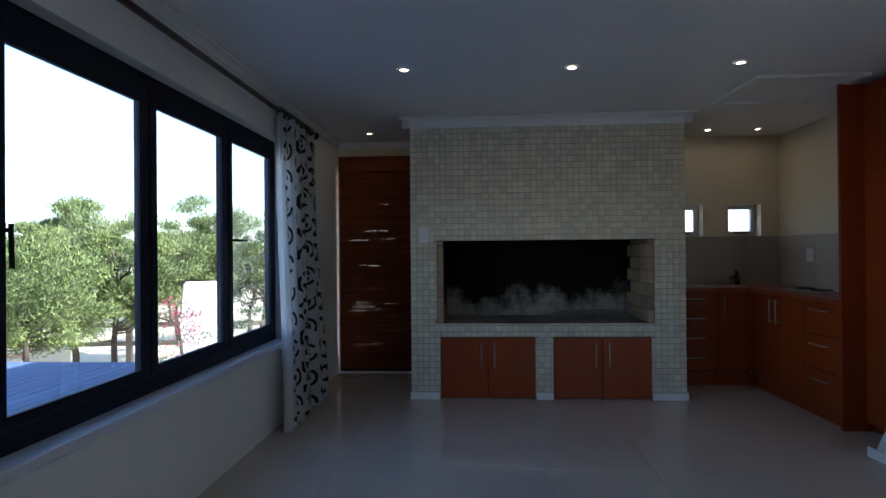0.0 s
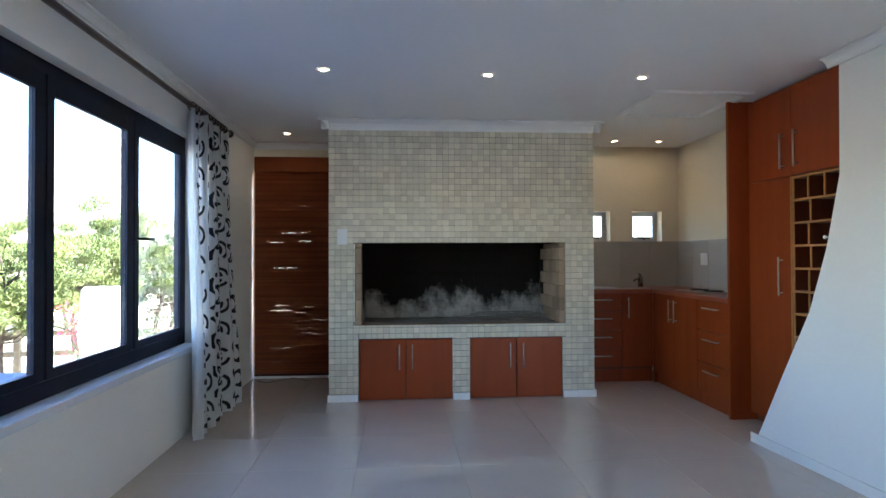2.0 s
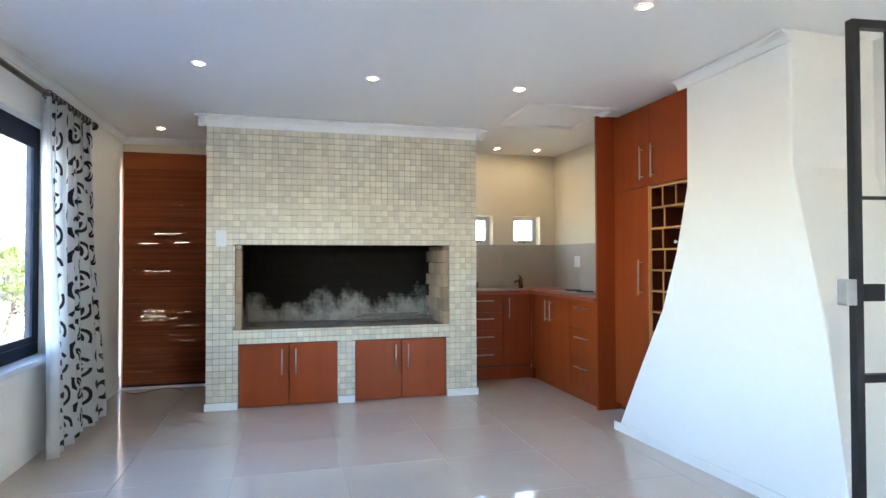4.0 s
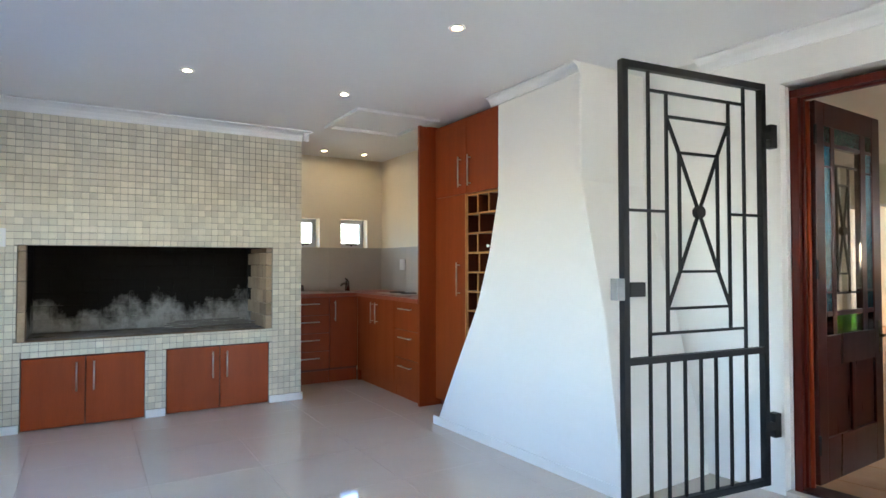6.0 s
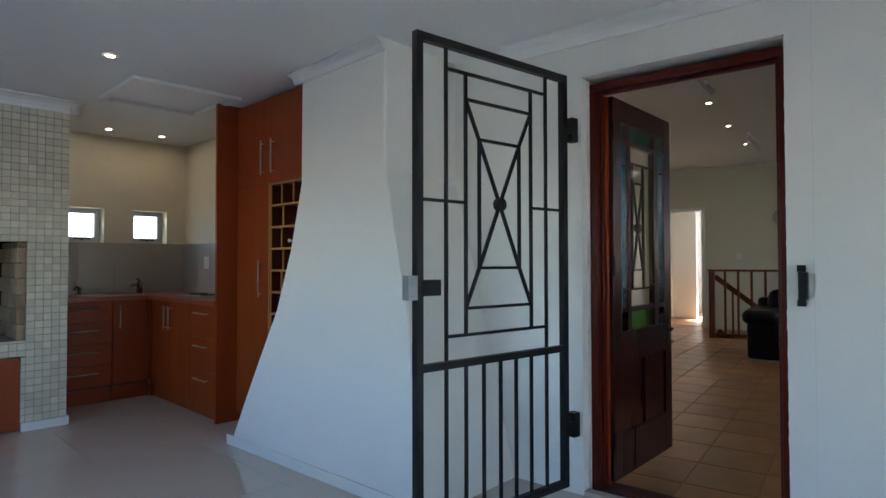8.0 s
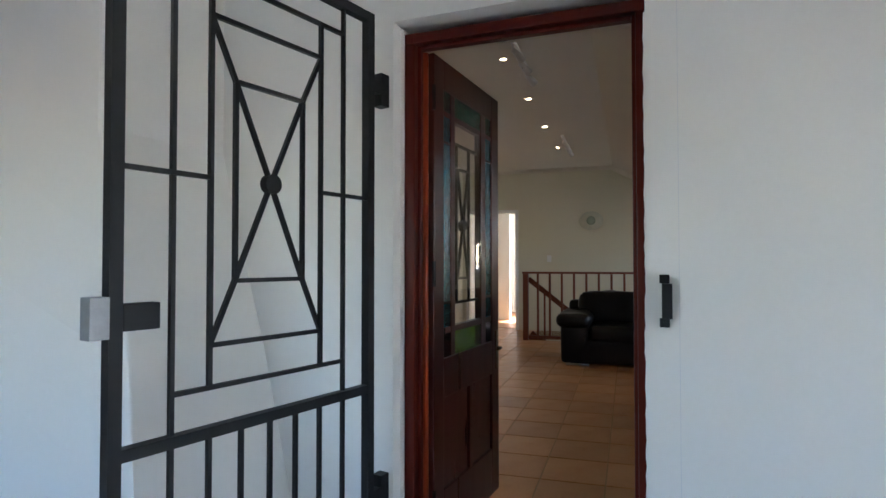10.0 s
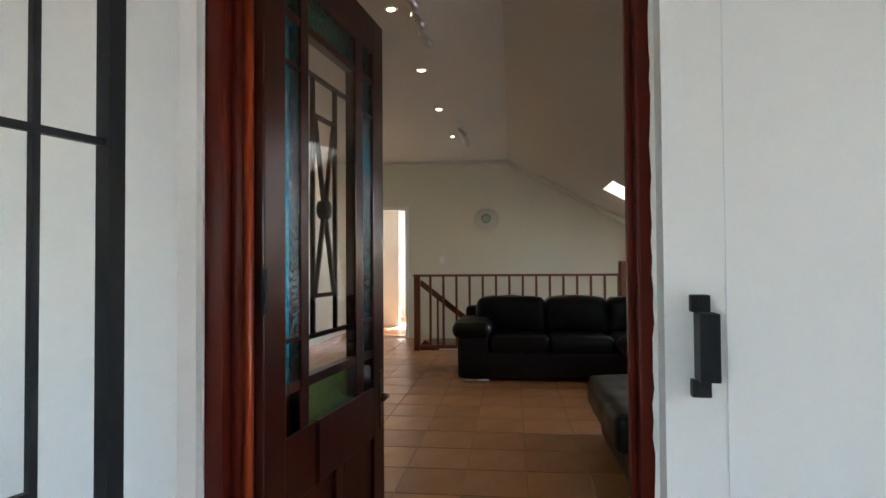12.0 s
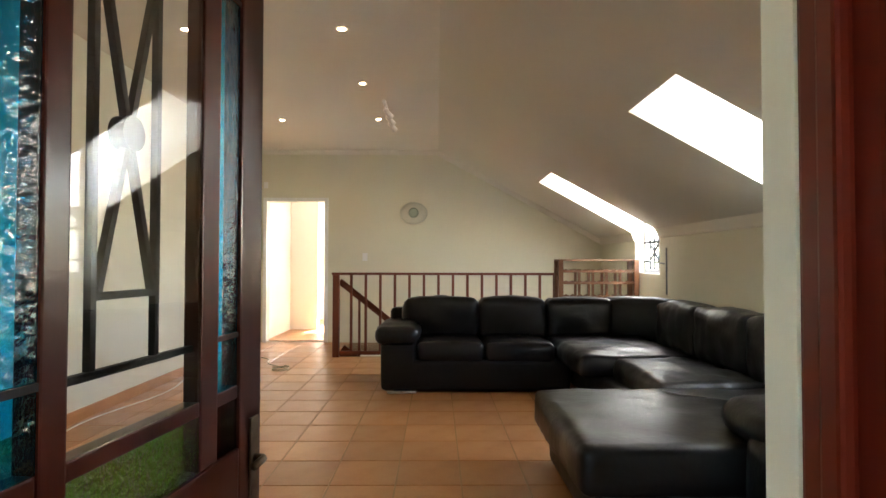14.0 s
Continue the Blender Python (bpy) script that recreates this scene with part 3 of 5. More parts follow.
def roller_blind():
    bl = thing("bamboo_blind", "dark red-brown bamboo roll blind hanging over a door", "blind", pose(-1.475, NY - 0.05, 0))
    w = 0.845
    part("pelmet", box(0, w, -0.03, 0.02, 2.05, 2.20, 0.004), M_BLIND, bl, "rolled bamboo valance")
    bm = bmesh.new()
    r = random.Random(11)
    z = 0.03
    while z < 2.05:
        h = 0.0125
        if r.random() < (0.34 if 0.12 < z < 0.85 else 0.03):
            c = r.uniform(0.05, 0.5)
            c1 = c + r.uniform(0.08, 0.30)
            put_box(bm, 0, c, -0.005, 0.003, z, z + h)
            put_box(bm, c, c1, -0.002, 0.001, z, z + h - 0.0016)
            put_box(bm, c1, w, -0.005, 0.003, z, z + h)
        else:
            put_box(bm, 0, w, -0.006 + r.uniform(-0.003, 0.003), 0.004, z, z + h)
        z += h - 0.0008
    ob = part("slats", bm, M_BLIND, bl, "thin woven bamboo slats")
    tagged(ob, kind="stuff")
    part("bottom_bar", box(0, w, -0.012, 0.008, 0.024, 0.05, 0.004), M_MAHOGD, bl)
    cd = [(0.05 + 0.5 * t, -0.12 - 0.09 * math.sin(7 * t), 0.006) for t in [i / 30 for i in range(31)]]
    part("cord", tube(cd, 0.003, 5), M_BLACK, bl, "loose blind cord on the floor")


roller_blind()


# ---------------------------------------------------------------- kitchen
def unit(name, label, m, w, d, h, fronts, kick=0.12):
    """A base cabinet: local x along the front, y into it. fronts: (x0, x1, z0, z1, 'v'|'h', handle side)."""
    u = thing(name, label, "cabinet", m, "kitchen base cabinets")
    part("body", box(0.002, w - 0.002, 0.022, d, kick, h), M_CHERRY_SHADE, u)
    part("kickboard", box(0.002, w - 0.002, 0.026, 0.046, 0, kick - 0.002), M_CHERRY, u)
    for x0, x1, z0, z1, way, side in fronts:
        f = part("door" if way == "v" else "drawer_front", box(x0 + 0.002, x1 - 0.002, 0, 0.02, z0 + 0.0035, z1 - 0.0035, 0.002), M_CHERRY, u)
        if way == "v":
            hx = x0 + 0.05 if side < 0 else x1 - 0.05
            handle_bar((hx, 0, z1 - 0.24), (hx, 0, z1 - 0.04), (0, -1, 0), f)
        else:
            c, zz = (x0 + x1) / 2, z1 - 0.065
            handle_bar((c - 0.11, 0, zz), (c + 0.11, 0, zz), (0, -1, 0), f)
    return u


CT = 0.85
KY, KX = 5.42, 2.385
q = (CT - 0.14) / 4
unit("drawer_unit", "cherry-veneered four-drawer kitchen unit", pose(1.64, KY, 0), 0.44, NY - KY - 0.004, CT, [(0, 0.44, 0.14 + i * q, 0.14 + (i + 1) * q, "h", 0) for i in range(4)])
unit("sink_unit", "cherry-veneered sink cupboard with one door showing", pose(2.082, KY, 0), 0.30, NY - KY - 0.004, CT, [(0, 0.30, 0.14, CT, "v", -1)])
EM = pose(KX, KY - 0.004, 0, 0, 0, -90)     # local x runs south along the east run, y into it
cc_unit = unit("corner_cupboard", "cherry-veneered two-door kitchen cupboard", EM @ pose(0.02, 0, 0), 0.80, EX - KX - 0.004, CT, [(0, 0.40, 0.10, CT, "v", 1), (0.40, 0.80, 0.10, CT, "v", -1)])
part("filler", box(-0.0235, 0.0015, -0.0045, 0.06, 0.0, CT), M_CHERRY, cc_unit)
q = (CT - 0.10) / 3
unit("drawer_unit", "cherry-veneered three-drawer kitchen unit", EM @ pose(0.822, 0, 0), 0.485, EX - KX - 0.004, CT, [(0, 0.485, 0.10 + i * q, 0.10 + (i + 1) * q, "h", 0) for i in range(3)])
top = prism([(1.64, KY - 0.03), (KX - 0.03, KY - 0.03), (KX - 0.03, 4.112), (EX - 0.002, 4.112), (EX - 0.002, NY - 0.002), (1.64, NY - 0.002)], CT + 0.002, CT + 0.034, "z")
bmesh.ops.bevel(top, geom=top.edges[:], offset=0.006, segments=2, affect="EDGES")
solid("worktop", top, M_TOP, "red-brown laminate L-shaped kitchen worktop", "worktop")
# sink, tap, hob
sink = thing("kitchen_sink", "small stainless steel inset sink", "sink", pose(2.12, 5.66, CT + 0.034))
part("rim", box(-0.28, 0.26, -0.17, 0.19, 0.0005, 0.008, 0.003), M_STEEL, sink)
# No hollow: the bowl is a flat plate darkened for its inner shade.
part("bowl", box(-0.02, 0.22, -0.13, 0.15, 0.0085, 0.010, 0.001), mat("shaded_bowl_steel", (0.25, 0.25, 0.25), rough=0.35, metal=1.0), sink)
tap = thing("mixer_tap", "chrome kitchen mixer tap", "tap", pose(2.42, 5.80, CT + 0.034))
part("column", tube([(0, 0, 0), (0, 0, 0.11)], [0.026, 0.022], 12), M_CHROME, tap, smooth=True)
part("spout", tube([(0, 0, 0.075), (-0.05, -0.05, 0.085), (-0.10, -0.10, 0.08), (-0.11, -0.11, 0.065)], 0.011, 8), M_CHROME, tap, smooth=True)
part("lever", tube([(0, 0, 0.11), (0.0, 0.0, 0.122), (-0.03, -0.03, 0.135)], 0.010, 8), M_CHROME, tap, smooth=True)
tap2 = thing("pillar_tap", "small brass-coloured pillar tap", "tap", pose(1.93, 5.82, CT + 0.034))
part("column", tube([(0, 0, 0), (0, 0, 0.07)], 0.014, 8), M_CHROME, tap2, smooth=True)
part("spout", tube([(0, 0, 0.06), (-0.03, -0.03, 0.08), (-0.05, -0.05, 0.05)], 0.009, 8), M_CHROME, tap2, smooth=True)
hob = thing("hob", "small two-plate hob set in the worktop", "hob", pose(2.66, 4.95, CT + 0.034))
part("plate", box(-0.16, 0.16, -0.26, 0.26, 0.0005, 0.009, 0.003), M_STEEL, hob)
for y in (-0.12, 0.12):
    part("ring", tube([(0, y, 0.009), (0, y, 0.016)], 0.08, 20), M_BLACK, hob)
# splashback tiles
def splash(m, n, w, h, name):
    s = structure(name, box(0, n * w, 0, 0.004, 0, h), M_SPLASH, "grey-beige tiled splashback", m)
    for i in range(n):
        for j in range(2):
            part("tile", box(i * w + 0.0012, (i + 1) * w - 0.0012, -0.006, 0, j * h / 2 + 0.0012, (j + 1) * h / 2 - 0.0012), M_SPLASH, s)


splash(pose(1.622, NY - 0.005, CT + 0.035), 4, 0.319, 1.355 - CT - 0.035, "splashback")
splash(pose(EX - 0.005, NY - 0.012, CT + 0.035, 0, 0, -90), 6, 0.304, 1.355 - CT - 0.035, "splashback_east")
wall_plate(0.55, -0.012, 1.17, pose(EX - 0.003, NY - 0.012, 0, 0, 0, -90), "white double socket on the splashback", 0.115, 0.115, 1)

# tall cabinet with bottle rack
tall = thing("tall_cabinet", "cherry-veneered tall cabinet with a built-in bottle rack", "cabinet", pose(2.365, 4.108, 0, 0, 0, -90))
TX, TD = 0.155, EX - 2.365 - 0.004   # doors set back behind the end panel
part("end_panel", box(0, 0.028, 0, TD, 0.0, 2.335, 0.002), M_CHERRY, tall)
part("carcass_back", box(0.03, 1.0, TX + 0.34, TD, 0.06, 2.33), M_CHERRY_SHADE, tall)
part("plinth", box(0.03, 1.0, TX + 0.05, TX + 0.09, 0, 0.058), M_CHERRY_SHADE, tall)
part("divider", box(0.484, 0.502, TX + 0.024, TX + 0.338, 0.06, 1.725), M_CHERRY, tall)
part("shelf", box(0.03, 1.0, TX + 0.024, TX + 0.338, 1.727, 1.745), M_CHERRY, tall)
part("top", box(0.03, 1.0, TX + 0.024, TX + 0.338, 2.31, 2.33), M_CHERRY, tall)
part("filler", box(0.03, 0.048, TX + 0.024, TX + 0.338, 0.06, 1.725), M_CHERRY, tall)
dl = part("door", box(0.032, 0.486, TX, TX + 0.02, 0.06, 1.722, 0.002), M_CHERRY, tall)
handle_bar((0.40, TX, 0.93), (0.40, TX, 1.19), (0, -1, 0), dl)
for a, b, hx in ((0.032, 0.498, 0.425), (0.502, 0.985, 0.56)):
    d = part("door", box(a, b, TX, TX + 0.02, 1.728, 2.315, 0.002), M_CHERRY, tall)
    handle_bar((hx, TX, 1.78), (hx, TX, 2.02), (0, -1, 0), d)
part("strip", box(0.489, 0.500, TX - 0.004, TX + 0.022, 0.06, 1.722, 0.001), M_MAPLE, tall, "pale rounded edge strip")
# Rack inside uses the darker cherry copy for the cells' shade.
part("rack_back", box(0.503, 0.985, TX + 0.30, TX + 0.335, 0.06, 1.722), M_CHERRY_SHADE, tall)
rows = 11
RH = (1.72 - 0.085) / rows
for i in range(rows + 1):
    z = 0.075 + i * RH
    sh = part("rack_shelf", box(0.503, 0.985, TX + 0.010, TX + 0.298, z - 0.006, z + 0.006), M_CHERRY_SHADE, tall)
    part("edge_strip", box(0.503, 0.985, TX + 0.001, TX + 0.0095, z - 0.007, z + 0.007, 0.002, 1), M_MAPLE, sh, "pale edge strip")
for i in range(rows):
    z = 0.075 + i * RH
    for x in (0.506, 0.645, 0.79) if i in (10, 6, 5, 2) else (0.506, 0.645 + 0.02 * (i % 2), 0.93):
        dv = part("rack_divider", box(x, x + 0.010, TX + 0.010, TX + 0.297, z + 0.0072, z + RH - 0.0072), M_CHERRY_SHADE, tall)
        part("edge_strip", box(x - 0.001, x + 0.011, TX + 0.002, TX + 0.0095, z + 0.0072, z + RH - 0.0072), M_MAPLE, dv, "pale edge strip")

# ---------------------------------------------------------------- downlights
def downlight(x, y, z, m=None, lit=True, group="recessed downlights"):
    d = thing("downlight", "round recessed ceiling downlight, switched on" if lit else "round recessed ceiling downlight", "downlight", (m or pose(0, 0, 0)) @ pose(x, y, z), group)
    bm = bmesh.new()
    n = 20
    prof = [(0.041, 0.0), (0.041, -0.006), (0.031, -0.009), (0.0225, -0.002)]
    rings = [[bm.verts.new((r * math.cos(2 * math.pi * k / n), r * math.sin(2 * math.pi * k / n), h - 0.0005)) for k in range(n)] for r, h in prof]
    for a, b in zip(rings, rings[1:]):
        for k in range(n):
            bm.faces.new((a[k], a[(k + 1) % n], b[(k + 1) % n], b[k]))
    part("ring", bm, M_RING, d, smooth=True)
    part("bulb", tube([(0, 0, -0.004), (0, 0, -0.001)], 0.022, 16), M_LAMP, d, "glowing warm bulb")
    return d


for x, y in ((-0.515, 3.56), (0.51, 3.60), (1.506, 3.59), (1.56, 2.23), (2.09, 5.62), (2.54, 5.62), (-1.08, 5.46)):
    downlight(x, y, CEIL)


# ---------------------------------------------------------------- security gate, open into the room
def security_gate():
    # local x from the hinge post to the free edge
    g = thing("security_gate", "black steel security gate standing open with a diamond pattern", "gate", pose(2.93, 1.503, 0, 0, 0, 173.4))
    L0, L1, Z0, Z1 = 0.013, 0.905, 0.095, 2.072
    for p, q in (((L0, 0, Z0 - 0.016), (L0, 0, Z1 + 0.016)), ((L1, 0, Z0 - 0.016), (L1, 0, Z1 + 0.016))):
        part("frame_post", bar(p, q, 0.032, 0.032), M_BLACK, g)
    for z in (Z0, Z1):
        part("frame_rail", bar((L0 + 0.016, 0, z), (L1 - 0.016, 0, z), 0.032, 0.030), M_BLACK, g)
    part("frame_rail", bar((L0 + 0.016, 0, 0.750), (L1 - 0.016, 0, 0.750), 0.030, 0.030), M_BLACK, g)
    w = 0.0125
    for x, a, b in ((0.760, 0.766, 2.056), (0.143, 0.766, 2.056), (0.652, 0.866, 1.966), (0.248, 0.866, 1.966), (0.574, 1.145, 1.698), (0.327, 1.145, 1.698)):
        part("bar", bar((x, 0, a), (x, 0, b), w, w), M_BLACK, g)
    for z, a, b in ((1.970, 0.150, 0.754), (1.860, 0.254, 0.646), (1.698, 0.333, 0.568), (1.145, 0.333, 0.568), (0.976, 0.254, 0.646), (0.865, 0.149, 0.754)):
        part("bar", bar((a, 0, z), (b, 0, z), w, w), M_BLACK, g)
    for a, b in ((0.658, 0.889), (0.029, 0.242)):
        part("bar", bar((a, 0.001, 1.421), (b, 0.001, 1.421), w, w), M_BLACK, g)
    for p, q in (((0.652, 1.86), (0.574, 1.698)), ((0.248, 1.86), (0.327, 1.698)), ((0.652, 0.976), (0.574, 1.145)), ((0.248, 0.976), (0.327, 1.145)),
                 ((0.574, 1.698), (0.45, 1.425)), ((0.327, 1.698), (0.45, 1.425)), ((0.574, 1.145), (0.45, 1.425)), ((0.327, 1.145), (0.45, 1.425))):
        part("diagonal", bar((p[0], -0.001, p[1]), (q[0], -0.001, q[1]), w, w), M_BLACK, g)
    part("boss", tube([(0.45, -0.014, 1.425), (0.45, 0.014, 1.425)], 0.029, 20), M_BLACK, g, "round steel boss")
    for x in (0.760, 0.652, 0.550, 0.449, 0.351, 0.250, 0.143):
        part("bar", bar((x, 0, 0.111), (x, 0, 0.735), w, w), M_BLACK, g)
    lk = part("lock_box", box(0.800, 0.888, -0.018, 0.018, 1.036, 1.10, 0.003), M_BLACK, g, "black steel lock case")
    part("strike_cover", box(0.9215, 0.965, -0.022, 0.022, 1.022, 1.118, 0.003), M_GALV, lk, "bare steel lock cover")
    for z in (0.365, 1.83):
        part("hinge", box(-0.045, -0.004, -0.014, 0.014, z - 0.02, z + 0.02, 0.002), M_BLACK, g)
        part("hinge_plate", box(-0.092, -0.046, -0.030, 0.012, z - 0.06, z + 0.06, 0.002), M_BLACK, g)


security_gate()

# catch on the wall that the gate locks into
catch = thing("gate_catch", "black steel gate lock catch screwed to the wall", "lock", EW @ pose(-0.001, -0.957, 1.073))
part("lug", box(-0.020, 0, -0.026, 0.004, 0.055, 0.083, 0.003), M_BLACK, catch)
part("lug", box(-0.020, 0, -0.026, 0.004, -0.083, -0.055, 0.003), M_BLACK, catch)
part("keeper", box(-0.046, 0, -0.034, -0.003, -0.0545, 0.0545, 0.003), M_BLACK, catch)
for z in (0.069, -0.069):
    part("bolt", tube([(-0.0205, -0.010, z), (-0.024, -0.010, z)], 0.004, 8), M_BLACK, catch)
# filled vertical joint in the plaster
structure("trim", box(-0.0012, 0.001, -1.0125, -1.0113, 0.05, CEIL - 0.08), M_FRAMEW, "hairline plaster crack beside the door", EW)

# ---------------------------------------------------------------- entrance door
dfm = tagged(new("door_1"), "varnished mahogany door frame in a plastered reveal", kind="structure")
dfm.matrix_world = EW
FX0, FX1 = 0.065, 0.17
JL, JR = (-0.070, -0.028), (-0.9145, -0.882)
part("jamb", box(FX0, FX1, *JR, 0.0, 2.04, 0.006), M_MAHOG, dfm)
part("jamb", box(FX0, FX1, *JL, 0.0, 2.04, 0.006), M_MAHOG, dfm)
part("head", box(FX0, FX1, JR[0], JL[1], 2.041, 2.082, 0.006), M_MAHOG, dfm)
part("stop", box(FX0 + 0.03, FX0 + 0.055, JR[1] + 0.0005, JR[1] + 0.014, 0.04, 2.04, 0.004), M_MAHOG, dfm)
part("stop", box(FX0 + 0.03, FX0 + 0.055, JL[0] - 0.014, JL[0] - 0.0005, 0.04, 2.04, 0.004), M_MAHOG, dfm)
part("stop", box(FX0 + 0.03, FX0 + 0.055, JR[1] + 0.015, JL[0] - 0.015, 2.026, 2.0405, 0.004), M_MAHOG, dfm)
part("bead", tube([(FX1 - 0.03, JL[0] - 0.014, 0.033), (FX1 - 0.03, JL[0] - 0.014, 2.025)], 0.0135, 10), M_BEAD, dfm, "rounded mahogany hanging bead, its orange highlight put into the colour", True)
rw = random.Random(17)
edge = [(JR[0] + 0.008 + 0.0035 * noise.noise(Vector((0, 0, 5.0 * k / 70 * 2.03))) + 0.002 * rw.uniform(-1, 1), 2.03 * k / 70) for k in range(71)]
part("plaster_fillet", prism([(JR[0] + 0.0003, 0.0)] + edge + [(JR[0] + 0.0003, 2.03)], FX0 - 0.006, FX0 - 0.001, "x"), M_WALL, dfm, "wavy brushed edge of the white wall paint")
part("plaster_fillet", box(0.06, FX0 + 0.05, JL[1] + 0.0005, JL[1] + 0.015, 0.0, 2.10), M_WALL, dfm)
part("threshold", box(FX0 - 0.01, FX1 + 0.02, JR[1] + 0.001, JL[0] - 0.001, 0.0, 0.032, 0.005), M_MAHOGD, dfm)
part("step", box(0.0, FX0 - 0.012, -0.91, -0.014, 0.0, 0.022, 0.004), M_PORC, dfm, "tiled door step")


def entrance_door():
    # local x from the hinge to the free edge, y towards the north face; nearly square open
    d = thing("entrance_door", "dark mahogany door with coloured leaded panes, standing open", "door", pose(3.215, 1.419, 0, 0, 0, 2.4))
    W0, W1, ZB, ZT, th = 0.008, 0.790, 0.045, 2.03, 0.02

    def rail(name, x0, x1, z0, z1, t=th, b=0.005, mt=M_MAHOGD, label=""):
        return part(name, box(x0, x1, -t, t, z0, z1, b), mt, d, label)
    rail("stile", W0, 0.104, ZB, ZT)
    rail("stile", 0.690, W1, ZB, ZT)
    rail("top_rail", 0.1045, 0.6895, 1.908, ZT)
    rail("lock_rail", 0.1045, 0.6895, 0.64, 0.803)
    rail("bottom_rail", 0.1045, 0.6895, ZB, 0.27)
    rail("mullion", 0.388, 0.425, 0.2705, 0.6395)
    for a, b in ((0.106, 0.387), (0.426, 0.688)):
        rail("panel", a, b, 0.271, 0.639, 0.008, 0.002)
    # glazing bars
    ca, cb, za, zb, zc, zd = (0.184, 0.229), (0.545, 0.606), (0.901, 0.927), (1.802, 1.824), 0.803, 1.908
    for c in (ca, cb):
        rail("glazing_bar", c[0], c[1], zc + 0.0005, zd - 0.0005, 0.017, 0.004)
    for z in (za, zb):
        for x0, x1 in ((0.1045, ca[0] - 0.0005), (ca[1] + 0.0005, cb[0] - 0.0005), (cb[1] + 0.0005, 0.6895)):
            rail("glazing_bar", x0, x1, z[0], z[1], 0.015, 0.003)
    xs, zs = ((0.105, ca[0]), (ca[1], cb[0]), (cb[1], 0.689)), ((zc, za[0]), (za[1], zb[0]), (zb[1], zd))
    look_up = (((M_RED, "dark red"), (M_GREEN, "green"), (M_RED, "dark red")), ((M_BLUE, "blue"), (M_GLASS, "clear"), (M_BLUE, "blue")), ((M_TEAL, "teal"), (M_TEAL, "teal"), (M_TEAL, "teal")))
    for j, z in enumerate(zs):
        for i, x in enumerate(xs):
            mt, nm = look_up[j][i]
            part("pane", box(x[0], x[1], -0.014, -0.010, z[0], z[1]), mt, d, nm + " glass pane")
    for c in (0.105, cb[1]):
        for z in (1.028, 1.693):
            part("lead", box(c, (ca[0] if c < 0.3 else 0.689), -0.0165, -0.0075, z - 0.005, z + 0.005), M_BLACK, d, "lead came")
    # iron grille behind the clear pane
    gx0, gx1, gy, w = 0.292, 0.436, 0.004, 0.011
    cx = (gx0 + gx1) / 2

    def iron(p, q):
        part("grille_bar", bar((p[0], gy, p[1]), (q[0], gy, q[1]), w, w), M_BLACK, d)
    iron((ca[1] - 0.01, 1.02), (cb[0] + 0.01, 1.02))
    iron((ca[1] - 0.01, 1.715), (cb[0] + 0.01, 1.715))
    iron((gx0, 1.026), (gx0, 1.709))
    iron((gx1, 1.026), (gx1, 1.709))
    iron((gx0 + 0.006, 1.125), (gx1 - 0.006, 1.125))
    iron((gx0 + 0.006, 1.61), (gx1 - 0.006, 1.61))
    for p in ((gx0 + 0.01, 1.13), (gx1 - 0.01, 1.13), (gx0 + 0.01, 1.605), (gx1 - 0.01, 1.605)):
        part("grille_bar", bar((p[0], gy - 0.001, p[1]), (cx, gy - 0.001, 1.36), w, w), M_BLACK, d)
    part("boss", tube([(cx, gy - 0.012, 1.36), (cx, gy + 0.012, 1.36)], 0.026, 16), M_BLACK, d, "round iron boss")
    for z in (0.25, 1.15, 1.85):
        part("hinge", tube([(0.004, -0.022, z - 0.05), (0.004, -0.022, z + 0.05)], 0.008, 8), M_BLACK, d)
    hp = part("handle_plate", box(0.732, 0.768, -0.026, -0.0205, 0.66, 0.85, 0.003), M_BRASS, d, "aged brass lock plate")
    part("lever", tube([(0.75, -0.026, 0.765), (0.75, -0.044, 0.765), (0.745, -0.047, 0.765), (0.70, -0.046, 0.762)], 0.008, 8), M_BRASS, hp, "lever handle", True)
    part("edge_plate", box(W1, W1 + 0.003, -0.012, 0.012, 0.66, 0.85), M_BRASS, d)


entrance_door()

# ---------------------------------------------------------------- living room: shell (local x away from the door, y north)
VR, VL, UF, U0 = -2.53, 2.56, 8.30, -0.6
HOLE = (7.02, 8.30, -2.67, 1.16)
structure("floor_living", slab((0.10, UF + 0.25), (VR - 0.3, VL + 0.3), [HOLE], -0.2, "z"), M_TGROUT, "sandy grout bed under terracotta tiles", FAR @ pose(0, 0, -0.005))
D2 = (1.58, 2.43, 0.0, 2.08)
structure("wall_far", shift(slab((VR - 0.3, VL), (-2.6, FCEIL + 0.1), [D2], 0.15), x=UF), M_FWALL, "cream painted gable wall with a doorway", FAR)
structure("wall_living_north", shift(slab((0.3, UF + 0.15), (0, FCEIL + 0.1), [], 0.2, "y"), y=VL), M_FWALL, "cream painted long wall", FAR)
DU = ((6.01, 6.80), (2.64, 3.41))
SILL, DZ = 1.05, 2.18
structure("wall_knee", shift(slab((0.1, UF), (-2.6, KNEE), [(a, b, SILL, 3) for a, b in DU], -0.3, "y"), y=VR), M_FWALL, "low cream knee wall under the sloping ceiling", FAR)
structure("ceiling_living", box(U0, UF, -0.10, VL, FCEIL, FCEIL + 0.12), M_FCEIL, "flat cream painted ceiling", FAR)


def slope(v):
    return FCEIL + (v + 0.10) * (FCEIL - KNEE) / (-0.10 - VR)


